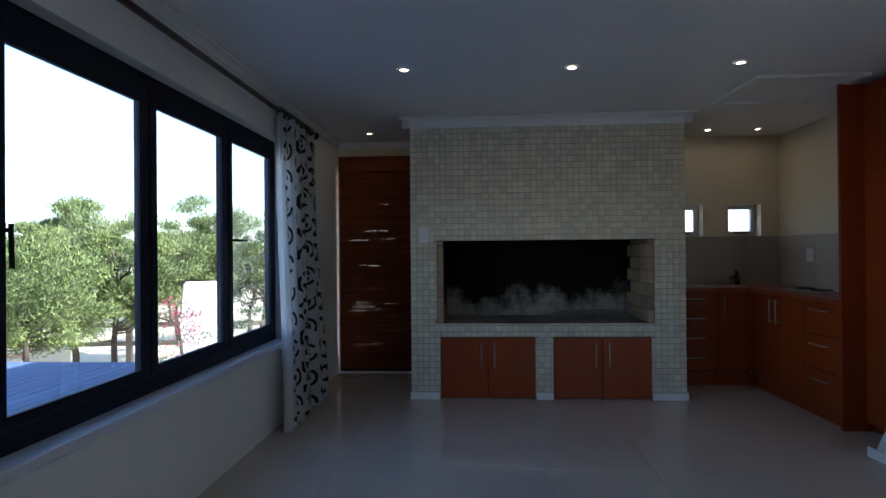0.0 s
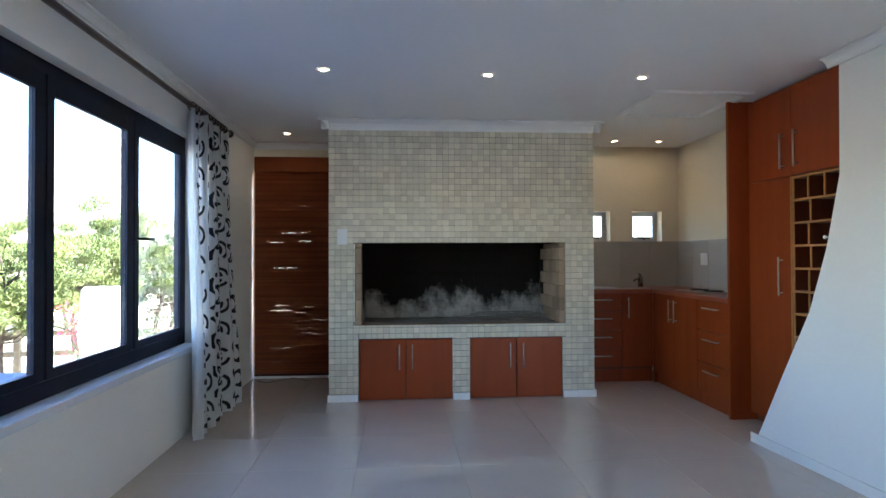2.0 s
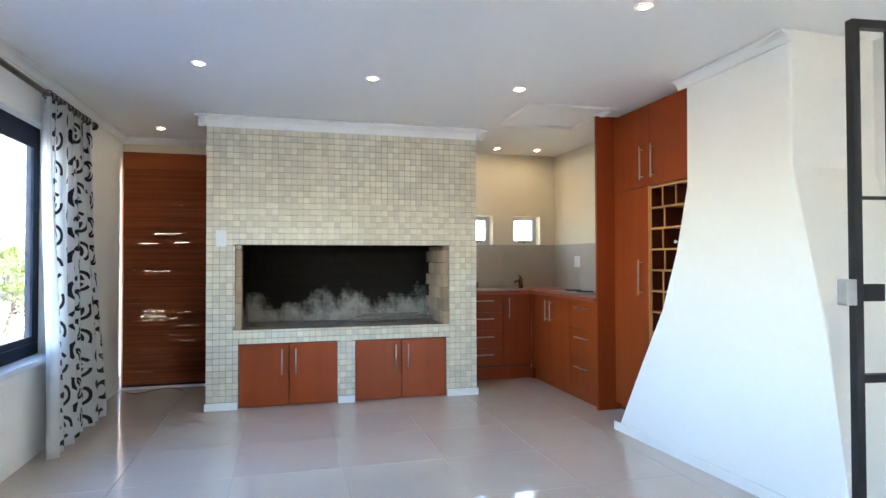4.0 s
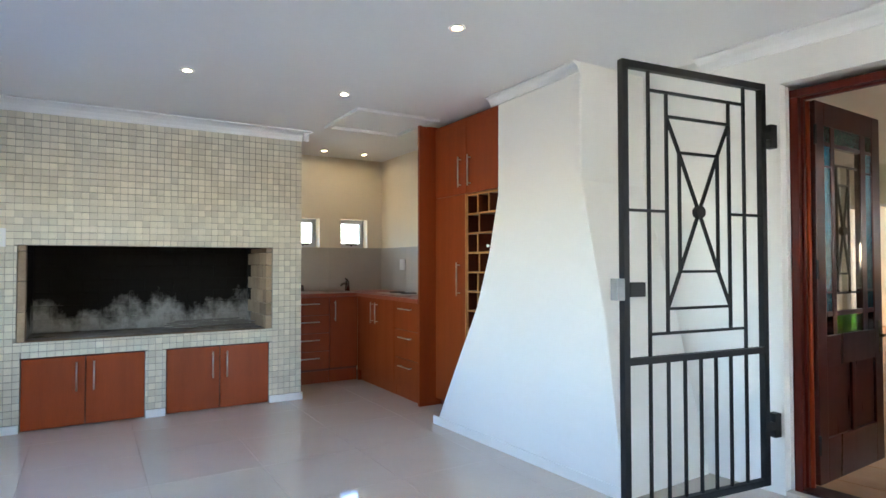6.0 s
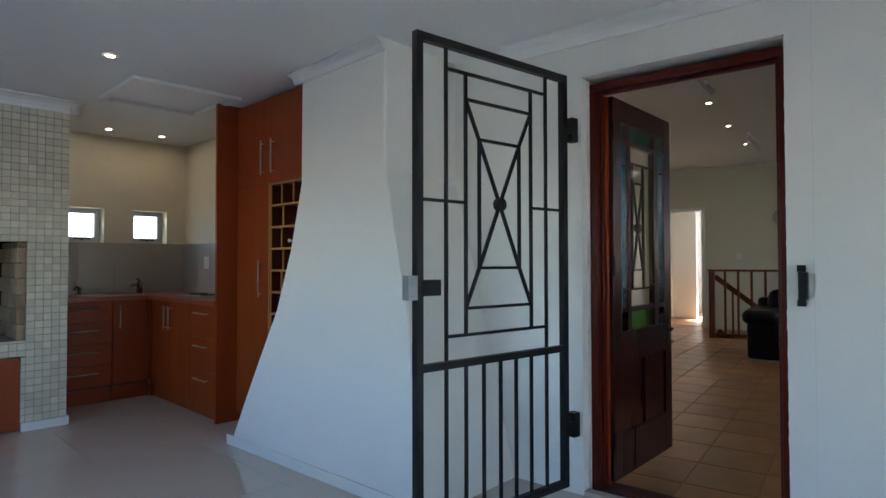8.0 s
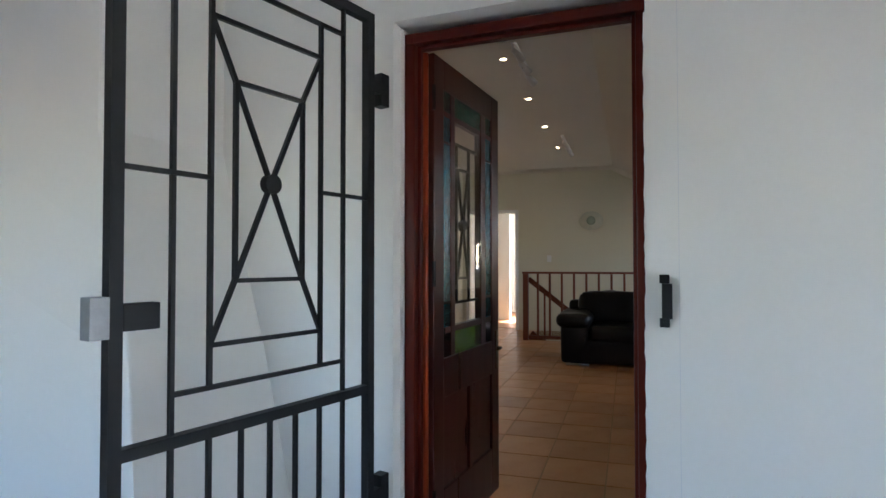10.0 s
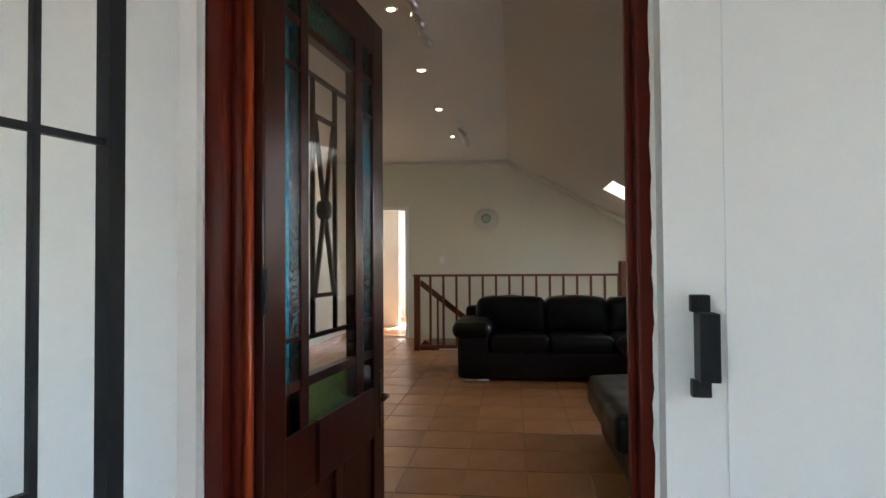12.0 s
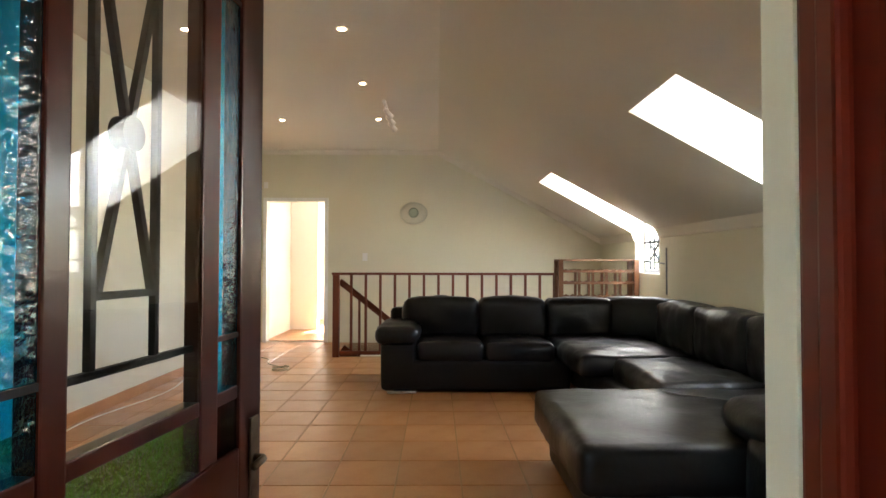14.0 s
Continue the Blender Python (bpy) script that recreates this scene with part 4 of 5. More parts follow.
def slope_sheet():
    VT = -1.34
    us = sorted({U0, UF, *(x for d in DU for x in d)})
    vs = [VR - 0.3, VT, -0.10]
    bm = bmesh.new()
    g = {(i, j): bm.verts.new((u, v, slope(v))) for i, u in enumerate(us) for j, v in enumerate(vs)}
    for i in range(len(us) - 1):
        for j in range(2):
            c = (us[i] + us[i + 1]) / 2
            if j == 0 and any(a < c < b for a, b in DU):
                continue
            bm.faces.new((g[i, j], g[i + 1, j], g[i + 1, j + 1], g[i, j + 1]))
    r = bmesh.ops.extrude_face_region(bm, geom=bm.faces[:])
    bmesh.ops.translate(bm, verts=[x for x in r["geom"] if isinstance(x, bmesh.types.BMVert)], vec=(0, 0, 0.10))
    structure("ceiling_slope", bm, M_FCEIL, "sloping cream painted ceiling with two dormer openings", FAR)
    for k, (a, b) in enumerate(DU):
        for u0, u1 in ((a - 0.08, a), (b, b + 0.08)):
            poly = [(VR - 0.30, slope(VR - 0.3) + 0.02), (VT, slope(VT) + 0.02), (VT, DZ + 0.14), (VR - 0.30, DZ + 0.14)]
            structure("dormer_cheek", prism(poly, u0 + (0.0 if u0 < a else 0.001), u1 - (0.001 if u0 < a else 0.0), "x"), M_TRIM, "white dormer cheek", FAR)
        structure("dormer_ceiling", box(a - 0.08, b + 0.08, VR - 0.30, VT, DZ + 0.142, DZ + 0.22), M_TRIM, "white dormer ceiling", FAR)
        structure("dormer_header", box(a, b, VT, VT + 0.02, slope(VT) + 0.1, DZ + 0.14), M_TRIM, "white dormer header", FAR)
        # arched window at the outer face
        w = tagged(new("window_%d" % (k + 4)), "white arched dormer window with burglar bars", kind="structure")
        w.matrix_world = FAR @ pose(a, VR - 0.13, SILL)
        wd, hh = b - a, DZ + 0.14 - SILL
        for x0, x1, z0, z1 in ((0, 0.05, 0, hh), (wd - 0.05, wd, 0, hh), (0.05, wd - 0.05, 0, 0.05), (0.05, wd - 0.05, hh - 0.05, hh)):
            part("window_frame", box(x0, x1, -0.02, 0.02, z0, z1, 0.003), M_FRAMEW, w)
        p = part("pane", box(0.05, wd - 0.05, -0.003, 0.003, 0.05, hh - 0.05), M_GLASS, w)
        p.visible_shadow = False
        c = wd / 2
        part("transom", box(0.052, wd - 0.052, -0.018, 0.018, 0.50, 0.535, 0.003), M_FRAMEW, w)
        for x0, sg in ((0.05, 1), (wd - 0.05, -1)):
            arc = [(x0 + sg * 0.16 * (1 - math.cos(q)), 0.34 + 0.16 * math.sin(q)) for q in [k * math.pi / 12 for k in range(7)]]
            part("arch_corner", prism([(x0, 0.4995)] + arc, -0.016, 0.016, "y"), M_FRAMEW, w)
        for p0, p1 in (((c - 0.14, 0.05), (c - 0.14, 0.50)), ((c + 0.14, 0.05), (c + 0.14, 0.50)), ((c, 0.05), (c, 0.50)), ((0.05, 0.14), (wd - 0.05, 0.14)), ((c - 0.14, 0.15), (c + 0.14, 0.36)), ((c + 0.14, 0.15), (c - 0.14, 0.36)), ((0.05, 0.37), (wd - 0.05, 0.37))):
            part("burglar_bar", bar((p0[0], 0.04, p0[1]), (p1[0], 0.04, p1[1]), 0.020, 0.014), M_BLACK, w)
        part("window_sill", box(0.002, wd - 0.002, 0.026, 0.128, -0.02, 0.004, 0.004), M_TRIM, w)


slope_sheet()
for (a, b), watts in zip(DU, (1.6, 0.5)):
    area_lamp("dormer_daylight", FAR @ pose((a + b) / 2, VR - 0.165, 1.95, 90, 0, 0), b - a - 0.12, 0.64, watts, (1, 0.97, 0.92))
cove((UF, VL), (UF, -0.10), (-1, 0), 0.06, FCEIL, M_FCEIL, label="cream cornice of the gable wall", m=FAR)
# raking and knee cornices
rk = bmesh.new()
pts = [(-0.10, FCEIL), (VR, KNEE)]
vs = [[rk.verts.new((UF - dx, v, z - dz)) for dx, dz in ((0, 0.002), (0, 0.075), (0.018, 0.07), (0.05, 0.002))] for v, z in pts]
for k in range(4):
    rk.faces.new((vs[0][k], vs[0][(k + 1) % 4], vs[1][(k + 1) % 4], vs[1][k]))
rk.faces.new(vs[0])
rk.faces.new(vs[1][::-1])
structure("cornice", rk, M_FCEIL, "cream raking cornice", FAR)
for a, b in ((DU[1][1] + 0.0, DU[0][0]), (DU[0][1], UF)):
    structure("cornice", prism([(VR, KNEE + 0.0), (VR, KNEE - 0.075), (VR + 0.016, KNEE - 0.07), (VR + 0.05, slope(VR + 0.05) - 0.002)], a, b, "x"), M_FCEIL, "cream cornice of the knee wall", FAR)
structure("baseboard", box(0.4, UF, VL - 0.014, VL - 0.001, 0.0, 0.09, 0.003), M_TERRA, "terracotta skirting", FAR)
structure("baseboard", box(UF - 0.014, UF - 0.001, 1.17, 1.52, 0.0, 0.09, 0.003), M_FWALL, "painted skirting", FAR)
# door lining of the far doorway and the room beyond
for x0, x1, z0, z1 in ((D2[0] - 0.055, D2[0], 0, D2[3] + 0.055), (D2[1], D2[1] + 0.055, 0, D2[3] + 0.055), (D2[0], D2[1], D2[3], D2[3] + 0.055)):
    structure("trim", box(UF - 0.018, UF - 0.001, x0, x1, z0, z1, 0.004), M_TRIM, "white door architrave", FAR)
structure("floor_bedroom", box(UF + 0.25, UF + 4.4, 0.3, 4.0, -0.2, -0.002), M_TERRA, "pale tiled floor of the next room", FAR)
structure("wall_bedroom_north", box(UF + 0.16, UF + 4.4, 2.50, 2.65, 0, 2.6), M_WALL, "cream wall of the passage", FAR)
# The opening is out of view, added so daylight fills the far doorway.
structure("wall_bedroom_end", shift(slab((0.3, 2.5), (0, 2.6), [(1.0, 1.7, 0.9, 2.0)], 0.2), x=UF + 3.6), M_WALL, "cream end wall with an unseen opening, added for light", FAR)
structure("wall_bedroom_south", box(UF + 0.16, UF + 4.4, 0.3, 0.45, 0, 2.6), M_WALL, "cream wall of the next room", FAR)
structure("wall_bedroom_nib", box(UF + 1.7, UF + 1.85, 2.02, 2.50, 0, 2.6), M_WALL, "cream wall nib in the passage", FAR)
structure("ceiling_bedroom", box(UF + 0.16, UF + 4.4, 0.3, 2.65, 2.6, 2.7), M_CEIL, "white ceiling of the next room", FAR)
# Added lamp at the unseen opening; brightens the room past the doorway.
area_lamp("window_daylight_bedroom", FAR @ pose(UF + 3.55, 1.35, 1.45, 0, 90, 0), 1.05, 0.68, 4, (1, 0.98, 0.95))

# ---------------------------------------------------------------- living room: things
for u, v in ((1.27, 0.60), (2.53, 0.61), (3.74, 0.60), (5.01, 0.61), (6.37, 0.60), (3.76, 1.72), (6.43, 1.73)):
    downlight(u, v, FCEIL, FAR, group="living room downlights")
for u in (2.45, 5.95):
    tr = thing("track_light", "short ceiling track with swivelling spots, off", "track light", FAR @ pose(u, 0.46, FCEIL))
    part("track", box(-0.40, 0.40, -0.016, 0.016, -0.028, -0.001, 0.003), M_WHITEP, tr)
    for s in (-0.3, 0.0, 0.3):
        sp = part("spot", tube([(s, 0, -0.075), (s + 0.02, -0.02, -0.095), (s + 0.07, -0.06, -0.14)], [0.018, 0.024, 0.034], 12), M_STEEL, tr, "small steel spot head", True)
        part("stem", tube([(s, 0, -0.028), (s, 0, -0.078)], 0.007, 6), M_STEEL, sp)

# round wall uplighter
lamp = thing("wall_lamp", "round frosted shell wall lamp, off", "wall lamp", FAR @ pose(UF - 0.001, 0.26, 1.91))
bm = bmesh.new()
n = 28
rings = []
for i in range(7):
    a = i / 6 * math.pi / 2
    rings.append([bm.verts.new((-0.012 - 0.075 * math.sin(a), 0.205 * math.cos(a) * math.cos(2 * math.pi * k / n) * (1.0), 0.165 * math.cos(a) * math.sin(2 * math.pi * k / n))) for k in range(n)] if i < 6 else None)
for a, b in zip(rings[:5], rings[1:6]):
    for k in range(n):
        bm.faces.new((a[k], a[(k + 1) % n], b[(k + 1) % n], b[k]))
bm.faces.new(rings[5])
part("shell", bm, mat("frosted_glass_shell", (0.62, 0.62, 0.52), (0.52, 0.54, 0.47), rough=0.3, scale=12), lamp, smooth=True)
part("boss", tube([(-0.088, 0, 0.0), (-0.105, 0, 0.0)], [0.075, 0.05], 20), mat("pale_green_glass", (0.42, 0.50, 0.43), rough=0.2, scale=12), lamp, smooth=True)
wall_plate(0, 0, 1.26, FAR @ pose(UF - 0.001, 0.98, 0, 0, 0, -90), "white light switch on the gable wall")
wall_plate(0, 0, 2.32, FAR @ pose(UF - 0.001, 2.45, 0, 0, 0, -90), "small white sensor above the doorway", 0.06, 0.09, 1)

# balustrade round the stairwell
bal = thing("balustrade", "dark wooden balustrade round the stairwell", "balustrade", FAR @ pose(6.95, 0, 0))
part("newel", box(-0.04, 0.04, 1.132, 1.212, 0.0, 1.02, 0.006), M_RAILW, bal)
part("handrail", box(-0.035, 0.035, -1.60, 1.225, 1.0205, 1.052, 0.008), M_RAILW, bal)
part("bottom_rail", box(-0.02, 0.02, -1.60, 1.131, 0.03, 0.075, 0.004), M_RAILW, bal)
for i in range(15):
    v = 0.985 - i * 0.1815
    part("baluster", box(-0.016, 0.016, v - 0.016, v + 0.016, 0.0755, 1.020, 0.004), M_RAILW, bal)
stair = thing("stair_handrail", "dark wooden handrail running down the stairwell", "handrail", FAR @ pose(7.08, 0, 0))
part("handrail", bar((0, 1.15, 0.94), (0, -1.4, -1.08), 0.075, 0.05, (1, 0, 0)), M_RAILW, stair)
part("stringer", bar((0.02, 1.15, 0.05), (0.02, -1.4, -1.97), 0.20, 0.04, (1, 0, 0)), M_RAILW, stair)
for i in range(6):
    v = 0.9 - i * 0.35
    z = 0.94 - (1.15 - v) * 0.792
    part("baluster", box(-0.014, 0.014, v - 0.014, v + 0.014, z - 0.86, z - 0.04), M_RAILW, stair)
structure("stairwell_wall", box(6.75, 7.02, VR, 1.15, -2.6, -0.21), M_FWALL, "painted wall of the stairwell", FAR)
structure("stairwell_side", box(7.02, 8.30, 1.16, 1.35, -2.6, -0.21), M_FWALL, "painted side wall of the stairwell", FAR)
structure("stairwell_floor", box(6.7, 8.5, VR - 0.3, 1.4, -2.75, -2.61), M_TERRA, "tiled floor at the foot of the stairs", FAR)

# wooden bottle rack beyond the sofa
rack = thing("bottle_rack", "open pine bottle rack with scalloped shelves", "rack", FAR @ pose(6.62, -2.515, 0))
for x0, y0 in ((0, 0), (0, 0.925), (0.24, 0), (0.24, 0.925)):
    part("post", box(x0, x0 + 0.045, y0 - (0.012 if y0 else 0.0), y0 + (0.045 if y0 else 0.057), 0, 1.20, 0.003), M_PINE, rack)
part("top", box(0, 0.285, 0.0, 0.97, 1.2005, 1.22, 0.004), M_PINE, rack)
for z in (0.15, 0.35, 0.55, 0.75, 0.92, 1.06):
    for x in (0.008, 0.25):
        wave = [(0.911 - k * 0.01415, z + 0.030 + 0.008 * math.cos(k * 2 * math.pi / 6)) for k in range(61)]
        sc = prism([(0.059, z), (0.912, z)] + wave, x, x + 0.022, "x")
        part("scalloped_rail", sc, M_PINE, rack)
for i in range(4):
    for x in (0.031, 0.228):
        part("strut", box(x, x + 0.02, 0.205 + i * 0.165, 0.235 + i * 0.165, 0.12, 1.10), M_PINE, rack)

# window-side pole with bracket
pl = thing("wall_bracket", "dark metal bracket on the knee wall by the dormer", "bracket", FAR @ pose(5.80, VR + 0.001, 0.84))
part("upright", box(-0.006, 0.008, 0, 0.014, 0, 0.5, 0.003), M_GALV, pl)
part("arm", tube([(0, 0.03, 0.33), (0.16, 0.07, 0.345), (0.34, 0.10, 0.37)], 0.009, 8), M_GALV, pl, smooth=True)


# ---------------------------------------------------------------- black leather corner sofa
def cushion(x0, x1, y0, y1, z0, z1, puff=0.03, b=0.05, seg=3, sag=0.0, seed=0, wrinkle=1.0):
    """A soft leather block: rounded edges, swollen faces, slight wrinkles."""
    bm = bmesh.new()
    nx, ny, nz = (max(2, round((b1 - a1) / 0.08)) for a1, b1 in ((x0, x1), (y0, y1), (z0, z1)))
    c, h = Vector(((x0 + x1) / 2, (y0 + y1) / 2, (z0 + z1) / 2)), Vector(((x1 - x0) / 2, (y1 - y0) / 2, (z1 - z0) / 2))
    dims = (nx * 2, ny * 2, nz * 2)
    pts = {}

    def vert(i, j, k):
        key = (i, j, k)
        if key not in pts:
            p = Vector((2 * i / dims[0] - 1, 2 * j / dims[1] - 1, 2 * k / dims[2] - 1))
            q = Vector((p.x * h.x, p.y * h.y, p.z * h.z))
            inner = Vector(tuple(max(-(hh - b), min(hh - b, qq)) for qq, hh in zip(q, h)))
            d = q - inner
            if d.length > 1e-6:
                q = inner + d.normalized() * b
            s = (1 - p.x ** 2) * (1 - p.y ** 2) + (1 - p.x ** 2) * (1 - p.z ** 2) + (1 - p.y ** 2) * (1 - p.z ** 2)
            nrm = d.normalized() if d.length > 1e-6 else Vector((0, 0, 1))
            wr = (noise.noise(Vector((q.x * 6 + seed, q.y * 6, q.z * 6))) * 0.008 + noise.noise(Vector((q.x * 15, q.y * 15 + seed, q.z * 15))) * 0.0035) * (wrinkle if b > 0.04 else 0.3)
            q += nrm * (puff * (s - 0.35) * 0.6 + wr)
            if p.z > 0.99:
                q.z -= sag * (1 - p.x ** 2) * (1 - p.y ** 2)
            pts[key] = bm.verts.new(c + q)
        return pts[key]
    a, bb, cc = dims
    for i in range(a):
        for j in range(bb):
            for k in (0, cc):
                bm.faces.new((vert(i, j, k), vert(i + 1, j, k), vert(i + 1, j + 1, k), vert(i, j + 1, k)))
    for i in range(a):
        for k in range(cc):
            for j in (0, bb):
                bm.faces.new((vert(i, j, k), vert(i + 1, j, k), vert(i + 1, j, k + 1), vert(i, j, k + 1)))
    for j in range(bb):
        for k in range(cc):
            for i in (0, a):
                bm.faces.new((vert(i, j, k), vert(i, j + 1, k), vert(i, j + 1, k + 1), vert(i, j, k + 1)))
    return bm


def corner_sofa():
    s = thing("corner_sofa", "black leather corner sofa with a chaise on chrome feet", "sofa", FAR)

    def soft(name, *a, label="", **kw):
        return part(name, cushion(*a, **kw), M_LEATHER, s, label, True)
    F = 4.89
    soft("base", F + 0.0, F + 0.95, -1.30, 0.40, 0.02, 0.30, puff=0.01, b=0.03, seed=1)
    soft("armrest", F + 0.0, F + 0.92, 0.10, 0.425, 0.02, 0.50, puff=0.01, b=0.035, seed=2)
    soft("armrest_pad", F - 0.05, F + 0.88, 0.08, 0.475, 0.43, 0.60, puff=0.04, b=0.07, seed=3)
    soft("seat_cushion", F + 0.0, F + 0.70, -0.515, 0.10, 0.26, 0.455, puff=0.035, b=0.05, seed=4)
    soft("seat_cushion", F + 0.0, F + 0.70, -1.165, -0.525, 0.26, 0.455, puff=0.035, b=0.05, seed=5)
    soft("back_frame", F + 0.78, F + 1.0, -2.2, 0.395, 0.05, 0.71, puff=0.01, b=0.04, seed=6)
    soft("back_cushion", F + 0.55, F + 0.84, -0.505, 0.25, 0.42, 0.82, puff=0.05, b=0.055, seed=7, wrinkle=1.6)
    soft("back_cushion", F + 0.55, F + 0.84, -1.185, -0.515, 0.42, 0.82, puff=0.05, b=0.055, seed=8, wrinkle=1.6)
    soft("back_cushion", F + 0.53, F + 0.83, -1.86, -1.195, 0.42, 0.82, puff=0.045, b=0.06, seed=9, wrinkle=2.0)
    # corner seat, long run along the knee wall
    soft("corner_base", 3.0, F + 0.90, -2.50, -1.33, 0.045, 0.30, puff=0.01, b=0.03, seed=10)
    soft("corner_seat", 4.1, F + 0.62, -2.10, -1.18, 0.27, 0.465, puff=0.03, b=0.06, seed=11, wrinkle=2.0)
    soft("seat_cushion", 3.10, 4.09, -2.10, -1.42, 0.27, 0.46, puff=0.03, b=0.06, seed=12, wrinkle=2.0)
    soft("back_run", 1.9, F + 0.80, -2.52, -2.30, 0.05, 0.72, puff=0.01, b=0.04, seed=13)
    cb = cushion(-0.15, 0.15, -0.36, 0.36, 0.42, 0.83, puff=0.045, b=0.06, seed=14)
    bmesh.ops.transform(cb, matrix=pose(F + 0.50, -2.10, 0, 0, 0, -42), verts=cb.verts)
    part("back_cushion", cb, M_LEATHER, s, "angled corner back cushion", True)
    for i, (a, b) in enumerate(((4.22, 4.98), (3.44, 4.20), (2.66, 3.42))):
        soft("back_cushion", a, b, -2.38, -2.08, 0.42, 0.83, puff=0.06, b=0.055, seed=15 + i, wrinkle=2.4)
    # chaise end
    soft("chaise_base", 1.97, 3.06, -2.3, -0.74, 0.02, 0.27, puff=0.01, b=0.03, seed=20)
    soft("chaise_cushion", 1.93, 3.09, -2.15, -0.655, 0.22, 0.435, puff=0.02, b=0.042, seed=21)
    soft("armrest", 1.62, 1.94, -2.45, -1.30, 0.05, 0.50, puff=0.02, b=0.05, seed=22)
    soft("armrest_pad", 1.75, 2.22, -2.40, -1.33, 0.42, 0.60, puff=0.05, b=0.08, seed=23)
    for u, v in ((F - 0.014, 0.36), (F - 0.014, -1.06)):
        part("foot", tube([(u, v, 0.014), (u, v - 0.26, 0.014)], 0.013, 8), M_STEEL, s, "chrome bar foot", True)
        part("foot_block", box(u + 0.02, u + 0.75, v - 0.2, v - 0.06, 0.0, 0.044), M_BLACK, s)
    for u, v in ((2.05, -0.90), (2.85, -0.90), (2.05, -2.2), (1.7, -1.5), (1.7, -2.3), (3.2, -2.3), (4.6, -2.3), (5.6, -2.3)):
        part("foot_block", box(u, u + 0.08, v, v + 0.08, 0.0, 0.049), M_BLACK, s)


corner_sofa()
# loose cables
cb = [(6.9 - 0.9 * t, 2.1 - 0.55 * t - 0.05 * math.sin(9 * t), 0.006) for t in [i / 24 for i in range(25)]]
coil = [(6.05 + 0.12 * math.cos(a), 1.62 + 0.09 * math.sin(a), 0.006 + 0.002 * a) for a in [i * 0.5 for i in range(26)]]
solid("floor_cable", tube(cb + coil, 0.005, 6), mat("beige_cable", (0.42, 0.38, 0.25), rough=0.5), "coiled beige cable on the tiled floor", "cable", FAR, smooth=True)
wc = [(3.4 + 2.6 * t, 2.42 + 0.07 * math.sin(8 * t), 0.007) for t in [i / 30 for i in range(31)]]
solid("wall_cable", tube(wc, 0.005, 6), mat("white_cable", (0.75, 0.74, 0.70), rough=0.5), "white cable lying along the skirting", "cable", FAR, smooth=True)
sc = [(2.95 - 0.45 * t, -1.38 - 0.30 * t + 0.04 * math.sin(7 * t), 0.446 + 0.006 * math.sin(3 * t)) for t in [i / 24 for i in range(25)]]
solid("seat_cable", tube(sc, 0.004, 6), mat("grey_cable", (0.10, 0.10, 0.11), rough=0.4), "thin grey cable lying on the leather chaise", "cable", FAR, smooth=True)


